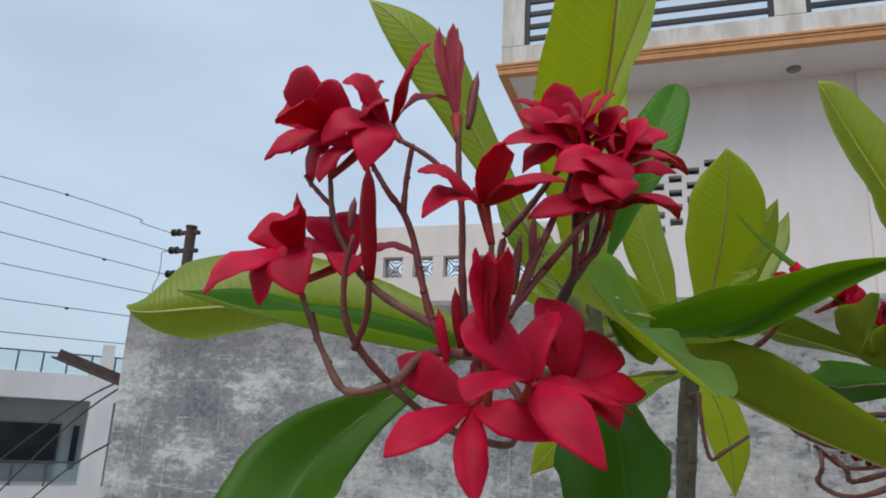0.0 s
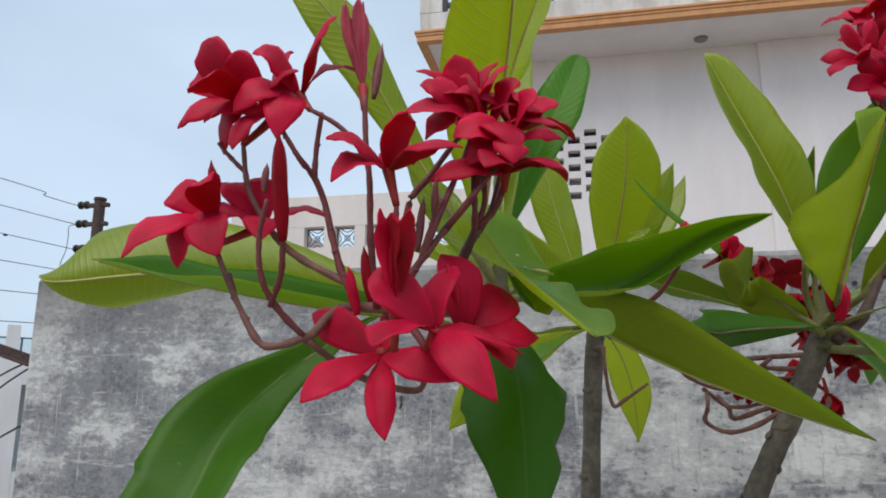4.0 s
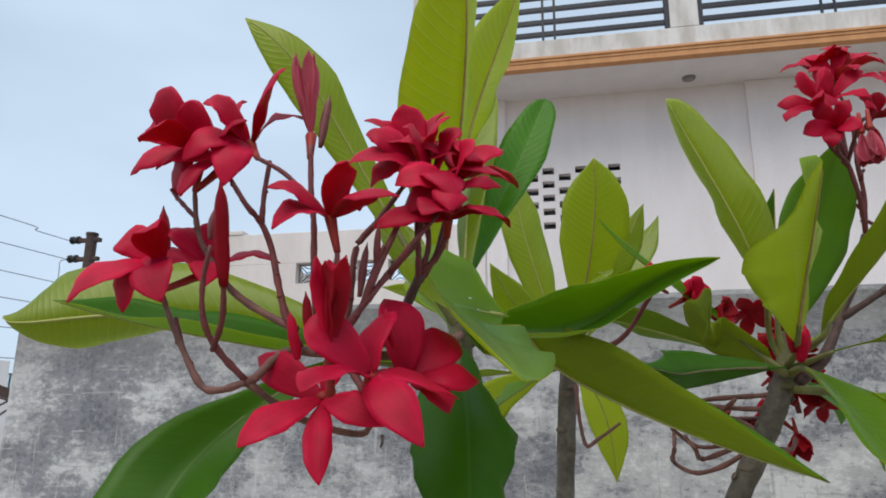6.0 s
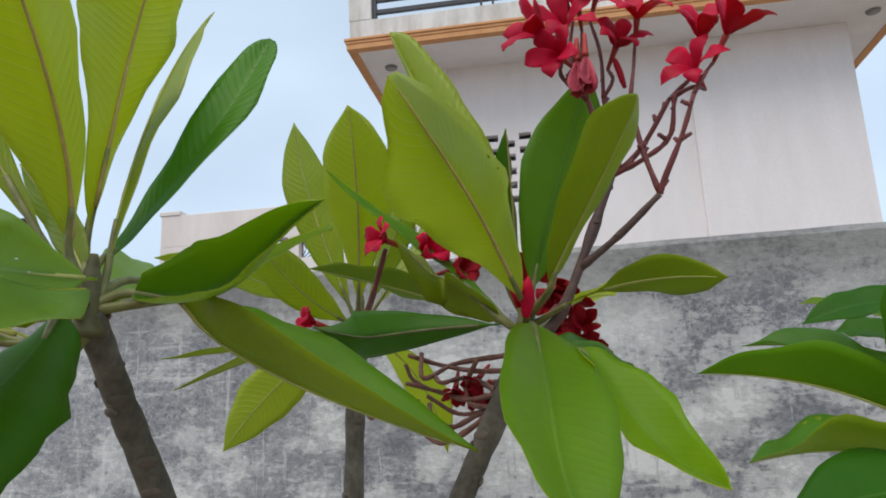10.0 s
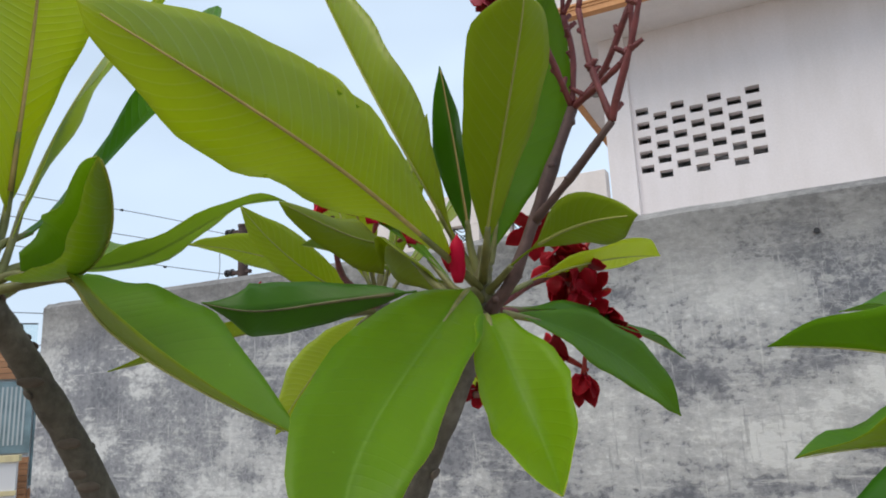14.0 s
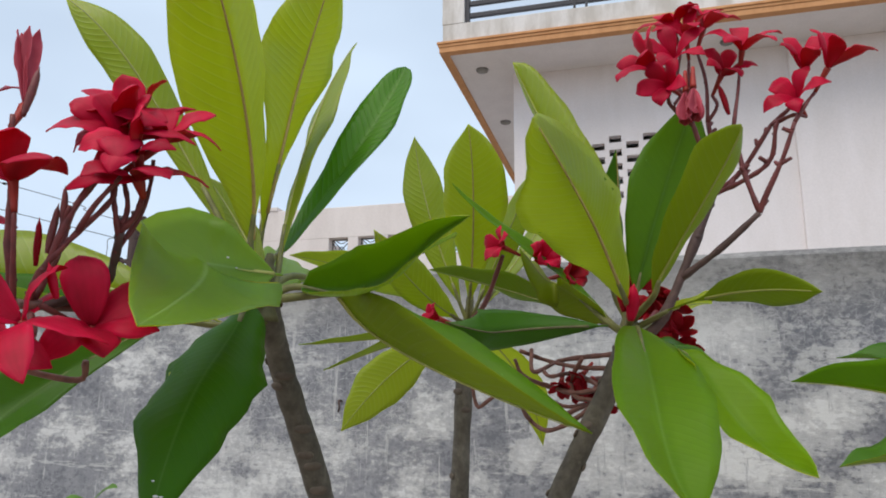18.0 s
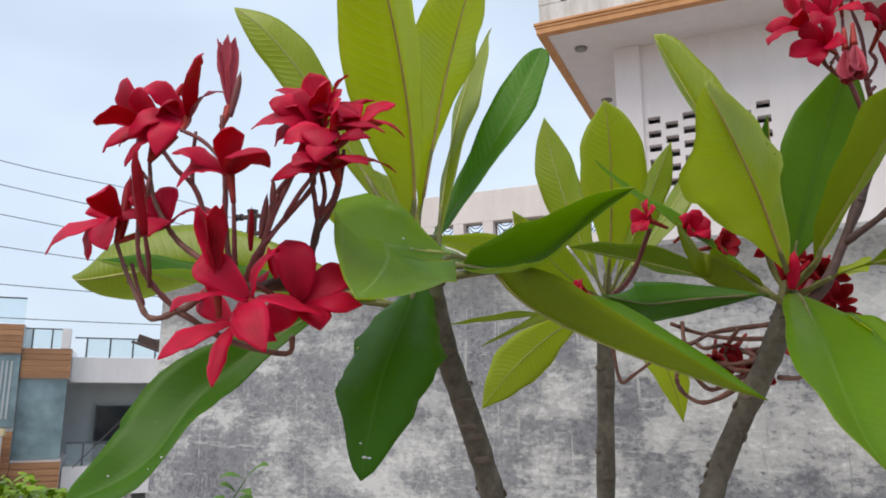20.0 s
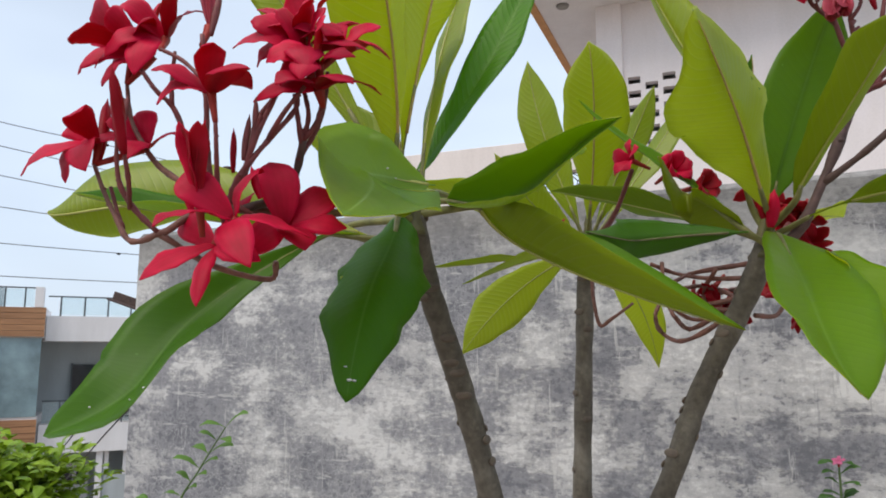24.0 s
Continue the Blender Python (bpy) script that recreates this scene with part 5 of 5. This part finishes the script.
bud(TREE, (0.133, 0.575, 1.692), (0.134, 0.575, 1.709), 0.0019, STEM_RED)

# stalks of the upper cluster: one thick fork behind, a curved pair in front
stalk(TREE, [(0.208, 0.606, 1.632), (0.222, 0.634, 1.646), (0.229, 0.634, 1.662), (0.240, 0.624, 1.680)], 0.0028, 0.0025, STEM_DARK)
stalk(TREE, [(0.240, 0.624, 1.680), (0.250, 0.624, 1.690), (0.256, 0.622, 1.704)], 0.0021, 0.0017)
stalk(TREE, [(0.239, 0.624, 1.678), (0.240, 0.618, 1.690), (0.240, 0.612, 1.708)], 0.0021, 0.0015)
stalk(TREE, [(0.240, 0.624, 1.680), (0.245, 0.622, 1.696), (0.244, 0.615, 1.715)], 0.0019, 0.0014)
stalk(TREE, [(0.199, 0.602, 1.634), (0.206, 0.598, 1.645), (0.214, 0.598, 1.657), (0.226, 0.604, 1.675), (0.241, 0.612, 1.697), (0.243, 0.611, 1.712)], 0.0024, 0.0016)
stalk(TREE, [(0.200, 0.605, 1.636), (0.200, 0.618, 1.665), (0.200, 0.626, 1.697), (0.212, 0.628, 1.714), (0.228, 0.627, 1.735)], 0.0023, 0.0015)
stalk(TREE, [(0.214, 0.598, 1.657), (0.219, 0.598, 1.674), (0.226, 0.596, 1.690)], 0.0017, 0.0012)
bud(TREE, (0.212, 0.598, 1.662), (0.2154, 0.5985, 1.693), 0.0021, STEM_RED)
stalk(TREE, [(0.214, 0.598, 1.657), (0.224, 0.598, 1.682), (0.236, 0.606, 1.716), (0.239, 0.616, 1.736)], 0.0018, 0.0013)
stalk(TREE, [(0.226, 0.604, 1.675), (0.240, 0.600, 1.690), (0.254, 0.603, 1.708)], 0.0018, 0.0013)
stalk(TREE, [(0.233, 0.629, 1.668), (0.246, 0.632, 1.690), (0.252, 0.632, 1.712), (0.254, 0.630, 1.728)], 0.0018, 0.0013)
bud(TREE, (0.221, 0.598, 1.676), (0.223, 0.594, 1.702), 0.0019, STEM_RED)
bud(TREE, (0.203, 0.600, 1.655), (0.205, 0.596, 1.684), 0.0020, PETAL_BACK)
stalk(TREE, [(0.122, 0.590, 1.622), (0.113, 0.592, 1.636), (0.108, 0.590, 1.652)], 0.0016, 0.0012)

# upright flower cluster on the side branch
stalk(TREE, [(0.546, 1.047, 1.645), (0.572, 1.037, 1.67), (0.605, 1.035, 1.74), (0.630, 1.040, 1.800)], 0.0058, 0.0046, STEM_DARK)
stalk(TREE, [(0.592, 1.035, 1.71), (0.63, 1.015, 1.735), (0.668, 1.000, 1.767)], 0.0037, 0.0030, STEM_DARK)
f1, f2 = (0.630, 1.040, 1.800), (0.668, 1.000, 1.767)
g1, g2, g3, g4, g5 = (0.688, 1.012, 1.862), (0.612, 1.010, 1.872), (0.651, 1.000, 1.861), (0.702, 0.972, 1.848), (0.630, 1.035, 1.880)
for pts in ([f1, (0.659, 1.030, 1.821), g1], [f1, (0.660, 1.02, 1.808), (0.684, 1.010, 1.824), (0.690, 1.000, 1.855)], [f1, (0.622, 1.02, 1.835), g2],
            [f1, (0.634, 1.04, 1.845), g5], [f2, (0.656, 1.0, 1.815), g3], [f2, (0.673, 0.995, 1.78), (0.690, 0.982, 1.815), g4]):
    stalk(TREE, pts, 0.0027, 0.0021)
    rng = random.Random(int(pts[-1][0] * 1000))
    for k in range(4):
        i = rng.randrange(len(pts) - 1)
        a = Vector(pts[i]).lerp(Vector(pts[i + 1]), rng.uniform(0.35, 1.0))
        d = Vector((rng.uniform(-1, 1), rng.uniform(-0.6, 0.6), rng.uniform(0.3, 1.0))).normalized()
        stalk(TREE, [a, a + d * 0.004, a + d * rng.uniform(0.006, 0.011)], 0.0024, 0.0017, name="stub")
CROWN_FLOWERS = (((0.612, 1.010, 1.968), g2, (-0.1, -0.7, 0.7), 11, 0.046), ((0.665, 1.000, 1.942), g3, (0.1, -0.6, 0.8), 12, 0.044),
                 ((0.734, 0.967, 1.897), g4, (0.4, -0.5, 0.7), 13, 0.044), ((0.578, 0.960, 1.915), g2, (-0.7, -0.5, 0.3), 14, 0.044),
                 ((0.710, 0.990, 1.877), g1, (-0.4, -0.7, 0.4), 15, 0.036), ((0.596, 0.990, 1.935), g2, (0.0, -0.8, 0.4), 16, 0.044),
                 ((0.632, 1.03, 1.988), g5, (0.3, -0.5, 0.8), 17, 0.042), ((0.600, 1.02, 1.985), g2, (-0.3, -0.4, 0.9), 18, 0.042),
                 ((0.645, 1.02, 1.925), g5, (0.3, -0.7, 0.5), 19, 0.036), ((0.722, 1.005, 1.915), g1, (0.1, -0.6, 0.7), 20, 0.040),
                 ((0.590, 0.965, 1.893), g2, (-0.4, -0.8, 0.0), 31, 0.034))
for c, f, ax, sd, size in CROWN_FLOWERS:
    c, f = Vector(c), Vector(f)
    rng = random.Random(sd)
    m = f.lerp(c, 0.5) + Vector((rng.uniform(-0.008, 0.008), rng.uniform(-0.008, 0.008), -0.006))
    tail = c - Vector(ax).normalized() * 0.024
    stalk(TREE, [f, m, tail], 0.0022, 0.0016)
    flower(TREE, c, ax, size=size, spin=rng.uniform(0, 6), tail=tail, seed=sd, cup=rng.uniform(0.25, 0.8), bulge=0.010, width=0.019)
stalk(TREE, [g2, (0.612, 0.97, 1.895), (0.610, 0.942, 1.892), (0.609, 0.935, 1.876)], 0.0022, 0.0018)
flower(TREE, (0.609, 0.935, 1.878), (-0.05, -0.15, -0.98), size=0.036, spin=0.4, cup=1.38, width=0.014, bulge=0.006, mats=[PETAL_PINK, PETAL_PINK], label="drooping half-furled pink flower", seed=53)
flower(TREE, (0.602, 0.938, 1.876), (-0.05, -0.15, -0.98), size=0.036, spin=1.2, cup=1.38, width=0.014, bulge=0.006, mats=[PETAL_PINK, PETAL_PINK], label="drooping half-furled pink flower", seed=54)
bud(TREE, (0.648, 1.005, 1.875), (0.640, 1.005, 1.910), 0.0030, PETAL_BACK)

# wilting red flowers hanging among the leaves of the side crown
stalk(TREE, [(0.545, 1.06, 1.65), (0.562, 1.13, 1.68), (0.572, 1.19, 1.69), (0.585, 1.20, 1.620)], 0.004, 0.003)
stalk(TREE, [(0.55, 1.055, 1.645), (0.565, 1.12, 1.65), (0.590, 1.19, 1.655)], 0.0035, 0.0028)
rng = random.Random(41)
for c in ((0.540, 1.20, 1.747), (0.566, 1.20, 1.720), (0.586, 1.20, 1.712), (0.561, 1.20, 1.697), (0.574, 1.19, 1.675), (0.594, 1.20, 1.673), (0.605, 1.20, 1.652),
          (0.612, 1.20, 1.630), (0.565, 1.20, 1.610), (0.579, 1.20, 1.595), (0.585, 1.19, 1.650), (0.560, 1.21, 1.665)):
    ax = (rng.uniform(-0.5, 0.7), rng.uniform(-0.9, -0.2), rng.uniform(-0.9, 0.5))
    flower(TREE, c, ax, size=rng.uniform(0.027, 0.038), spin=rng.uniform(0, 6), seed=rng.randint(50, 900), cup=rng.uniform(0.1, 1.2), bulge=rng.uniform(-0.006, 0.012), width=0.022, mats=[PETAL_WILT, PETAL_WILT])
bud(TREE, (0.540, 1.000, 1.663), (0.545, 0.990, 1.699), 0.0062, PETAL, "furled crimson bud in the leaf crown")
bud(TREE, (0.534, 1.00, 1.672), (0.530, 0.995, 1.700), 0.004, PETAL_BACK)
stalk(TREE, [(0.312, 1.27, 1.70), (0.37, 1.10, 1.70), (0.405, 1.03, 1.742)], 0.0035, 0.0025)
flower(TREE, (0.408, 1.025, 1.750), (-0.5, -0.5, 0.2), size=0.027, spin=0.4, seed=25, cup=0.5)
flower(TREE, (0.440, 1.05, 1.738), (0.5, -0.6, 0.2), size=0.030, spin=1.4, seed=26, cup=0.8, bulge=0.012)
flower(TREE, (0.465, 1.06, 1.722), (0.6, -0.5, 0.0), size=0.028, spin=2.4, seed=36, cup=0.9, bulge=0.012, mats=[PETAL_WILT, PETAL_WILT])
stalk(TREE, [(0.312, 1.265, 1.695), (0.33, 1.14, 1.675), (0.333, 1.04, 1.672)], 0.0035, 0.0025)
flower(TREE, (0.331, 1.036, 1.674), (-0.5, -0.4, 0.2), size=0.022, spin=0.9, seed=27, cup=0.7)

# bare twisted old flower stalks under the side crown
HIGH_STALKS = ([(0.525, 1.055, 1.619), (0.481, 1.08, 1.622), (0.443, 1.10, 1.631), (0.417, 1.07, 1.640)], [(0.525, 1.05, 1.634), (0.486, 1.08, 1.633), (0.456, 1.10, 1.630), (0.433, 1.06, 1.616), (0.428, 1.08, 1.642)],
       [(0.515, 1.055, 1.600), (0.476, 1.08, 1.594), (0.442, 1.10, 1.603), (0.416, 1.06, 1.612)], [(0.510, 1.055, 1.588), (0.479, 1.08, 1.577), (0.453, 1.10, 1.567), (0.441, 1.06, 1.579), (0.434, 1.08, 1.591)])
LOW_STALKS = ([(0.515, 1.055, 1.595), (0.477, 1.06, 1.566), (0.445, 1.08, 1.553), (0.423, 1.10, 1.563), (0.420, 1.06, 1.579), (0.423, 1.08, 1.595)], [(0.512, 1.055, 1.592), (0.493, 1.08, 1.607), (0.468, 1.10, 1.616), (0.451, 1.06, 1.611), (0.440, 1.08, 1.620)],
       [(0.522, 1.06, 1.579), (0.542, 1.08, 1.579), (0.552, 1.10, 1.590)], [(0.500, 1.055, 1.585), (0.476, 1.08, 1.590), (0.470, 1.10, 1.609), (0.486, 1.06, 1.630)],
       [(0.518, 1.06, 1.605), (0.49, 1.12, 1.585), (0.455, 1.14, 1.580), (0.425, 1.12, 1.600)], [(0.518, 1.06, 1.610), (0.488, 1.13, 1.610), (0.45, 1.15, 1.600), (0.41, 1.14, 1.615), (0.40, 1.13, 1.635)])
for pts in HIGH_STALKS + LOW_STALKS:
    stalk(TREE, pts, 0.0029, 0.0021, STEM_BROWN, label="bare withered stalk")
stalk(TREE, [(0.316, 1.262, 1.66), (0.318, 1.25, 1.622), (0.326, 1.25, 1.580), (0.343, 1.25, 1.588), (0.373, 1.25, 1.609)], 0.0030, 0.0022, STEM_BROWN, label="bare withered stalk")
for c in ((0.459, 1.10, 1.607), (0.483, 1.10, 1.615), (0.505, 1.10, 1.606), (0.496, 1.10, 1.597), (0.470, 1.12, 1.60), (0.505, 1.11, 1.585)):
    flower(TREE, c, (rng.uniform(-0.5, 0.5), -0.6, rng.uniform(-0.8, 0.2)), size=0.020, spin=rng.uniform(0, 6), seed=rng.randint(50, 900), cup=0.7, width=0.012, bulge=0.004, mats=[PETAL_WILT, PETAL_WILT])

# ---- second plumeria at the side ----
SIDE = thing("plumeria_shrub", (1.06, 1.32, 0.0), "second plumeria with dark green leaves beside the wall", "shrub")
rng = random.Random(5)
part("trunk", tube(bmesh.new(), [(1.06, 1.32, 0.0), (1.08, 1.33, 0.7), (1.05, 1.31, 1.30), (1.04, 1.30, 1.60)], 0.03, 0.016, 12, 6, 0.12, rng), BARK, SIDE, smooth=True)
leaf(SIDE, (1.03, 1.30, 1.51), (0.895, 1.31, 1.588), (0.741, 1.331, 1.616), 0.122, (-0.05, 0.12, 0.98), top=LEAF_MID, under=LEAF_TOP, fold=44, ripple=0.004, wavy=0.04)
leaf(SIDE, (1.03, 1.34, 1.56), (0.940, 1.37, 1.632), (0.815, 1.40, 1.652), 0.072, (0.0, -0.40, 0.90), top=LEAF_MID, under=LEAF_TOP, fold=24, ripple=0.005, wavy=0.05)
leaf(SIDE, (1.03, 1.27, 1.46), (0.90, 1.23, 1.518), (0.754, 1.173, 1.517), 0.108, (0.05, -0.02, 0.97), top=LEAF_MID, under=LEAF_OLIVE, fold=38, ripple=0.007, wavy=0.07)
leaf(SIDE, (1.04, 1.33, 1.68), (0.965, 1.34, 1.694), (0.880, 1.345, 1.672), 0.055, (0.0, -0.75, 0.65), top=LEAF_DARK, under=LEAF_OLIVE, fold=14, wavy=0.05)
leaf(SIDE, (1.04, 1.27, 1.56), (0.985, 1.235, 1.645), (0.968, 1.22, 1.738), 0.105, (-0.30, -0.9, 0.2), top=LEAF_DARK, fold=12, wavy=0.05)
leaf(SIDE, (1.03, 1.25, 1.45), (0.90, 1.17, 1.485), (0.765, 1.12, 1.462), 0.105, (0.1, -0.55, 0.83), top=LEAF_DARK, under=LEAF_DARK, fold=16)
leaf(SIDE, (1.04, 1.30, 1.63), (1.06, 1.30, 1.76), (1.08, 1.27, 1.87), 0.075, (0.3, 0.8, 0.3), fold=14)
leaf(SIDE, (1.03, 1.36, 1.62), (0.99, 1.40, 1.66), (0.945, 1.43, 1.665), 0.060, (0.0, -0.6, 0.8), top=LEAF_DARK, fold=14)
leaf(SIDE, (1.04, 1.33, 1.63), (1.02, 1.5, 1.70), (0.984, 1.676, 1.738), 0.06, (0.3, -0.4, 0.9), top=LEAF_DARK, fold=14)


# ---- low plants along the wall ----
def small_leaf_plant(name, label, category, at, stems, leaf_len, tone, seed, blossom=None):
    t = thing(name, at, label, category)
    rng = random.Random(seed)
    for st in stems:
        line = smooth_line(st, 6)
        part("stem", tube(bmesh.new(), st, 0.004, 0.0016, 6, 5), tone[1], t, smooth=True)
        for i in range(2, len(line), 2):
            for sgn in (-1, 1):
                a = rng.uniform(-0.7, 0.7) + (math.pi if sgn < 0 else 0)
                d = Vector((math.cos(a), math.sin(a) * 0.7 - 0.1, rng.uniform(0.1, 0.7))).normalized()
                L = leaf_len * rng.uniform(0.6, 1.1)
                b = line[i]
                bm, _ = blade(b, b + d * L * 0.55 + Vector((0, 0, L * 0.08)), b + d * L - Vector((0, 0, L * 0.12)), L * 0.42, (rng.uniform(-0.3, 0.3), -0.3, 1), fold=12,
                              ripple=0.001, stalk=0.08, thick=0.0008, n=8, cols=2, seed=rng.randint(0, 9999))
                part("leaf", bm, [tone[0], tone[0]], t, smooth=True)
        if blossom:
            e = line[-1]
            flower(t, e + Vector((0, 0, 0.004)), (rng.uniform(-0.4, 0.4), -0.5, 0.8), size=0.012, width=0.009, bulge=0.002, spin=rng.uniform(0, 6), mats=[blossom, blossom], tail=e - Vector((0, 0, 0.004)), seed=rng.randint(0, 999))
    return t


BUSH = leaf_material("bush_leaf", (0.14, 0.30, 0.008), (0.36, 0.54, 0.012), (0.45, 0.60, 0.02), 0.35, 0.45, (0.3, 0.45, 0.1))
WEED = leaf_material("weed_leaf", (0.09, 0.22, 0.03), (0.14, 0.30, 0.04), (0.25, 0.45, 0.04), 0.3, 0.45, (0.2, 0.32, 0.1))
PERIWINKLE = leaf_material("periwinkle_leaf", (0.03, 0.11, 0.015), (0.06, 0.17, 0.02), (0.15, 0.40, 0.04), 0.3, 0.4, (0.12, 0.24, 0.06))
GREEN_STEM = plain("green_stem", (0.10, 0.17, 0.05), 0.6, 0, 80, 0.2, 0.0004)
WHITE_PETAL = petal_material("petal_white", (0.7, 0.7, 0.66), (0.8, 0.8, 0.76), (0.7, 0.7, 0.6))
MAGENTA_PETAL = petal_material("petal_magenta", (0.55, 0.12, 0.25), (0.65, 0.2, 0.35), (0.7, 0.2, 0.3))

small_leaf_plant("wall_weed", "thin green weed with small leaves growing by the wall", "weed", (-0.62, 1.6, 0.0),
                 [[(-0.80, 1.62, 0.0), (-0.78, 1.61, 0.8), (-0.725, 1.60, 1.155), (-0.655, 1.60, 1.28), (-0.588, 1.60, 1.375)],
                  [(-0.74, 1.62, 0.0), (-0.72, 1.6, 0.8), (-0.66, 1.60, 1.08), (-0.60, 1.6, 1.185)],
                  [(-0.85, 1.62, 0.0), (-0.85, 1.6, 0.8), (-0.83, 1.60, 1.05), (-0.80, 1.6, 1.175)]], 0.066, (WEED, GREEN_STEM), 31)
small_leaf_plant("periwinkle", "small periwinkle plant with pink flowers by the wall", "flower", (0.64, 1.6, 0.0),
                 [[(0.64, 1.62, 0.0), (0.64, 1.61, 0.9), (0.645, 1.60, 1.25), (0.648, 1.60, 1.31), (0.648, 1.60, 1.36)]], 0.034, (PERIWINKLE, GREEN_STEM), 33, MAGENTA_PETAL)



def hedge():
    t = thing("hedge_bush", (-2.9, 2.9, 0.0), "bright yellow-green hedge bush with small white flowers", "bush")
    rng = random.Random(12)
    for k in range(14):
        b = Vector((-3.3 + rng.uniform(-0.1, 0.5), 2.95 + rng.uniform(-0.3, 0.3), 0.0))
        e = Vector((-3.25 + rng.uniform(-0.35, 0.3), 2.8 + rng.uniform(-0.35, 0.4), 0.0))
        e.z = 1.13 - 0.34 * max(0, e.x + 2.75) - rng.uniform(0, 0.22)
        part("stem", tube(bmesh.new(), [b, b.lerp(e, 0.5) + Vector((rng.uniform(-0.1, 0.1), 0, 0)), e], 0.007, 0.002, 6, 4), GREEN_STEM, t, smooth=True)
        cl = bmesh.new()
        for _ in range(230):
            p = e + Vector((rng.gauss(0, 0.13), rng.gauss(0, 0.13), rng.uniform(-0.42, 0.04)))
            a = rng.uniform(0, 6.28)
            d = Vector((math.cos(a), math.sin(a), rng.uniform(-0.2, 0.8))).normalized()
            L = rng.uniform(0.06, 0.13)
            lb, _ = blade(p, p + d * L * 0.55 + Vector((0, 0, L * 0.1)), p + d * L, L * 0.5, (rng.uniform(-0.5, 0.5), rng.uniform(-0.6, 0.2), 1), fold=14, ripple=0.001, stalk=0.06, thick=0.0008, n=5, cols=1, seed=rng.randint(0, 9999))
            me = bpy.data.meshes.new("tmp")
            lb.to_mesh(me)
            lb.free()
            cl.from_mesh(me)
            bpy.data.meshes.remove(me)
        ob = part("leaves", cl, [BUSH, BUSH], t, smooth=True)
        ob["kind"] = "stuff"
        if k % 3 == 0:
            flower(t, e + Vector((0.02, -0.08, 0.02)), (0.3, -0.6, 0.7), size=0.02, width=0.014, bulge=0.003, mats=[WHITE_PETAL, WHITE_PETAL], seed=100 + k)


hedge()
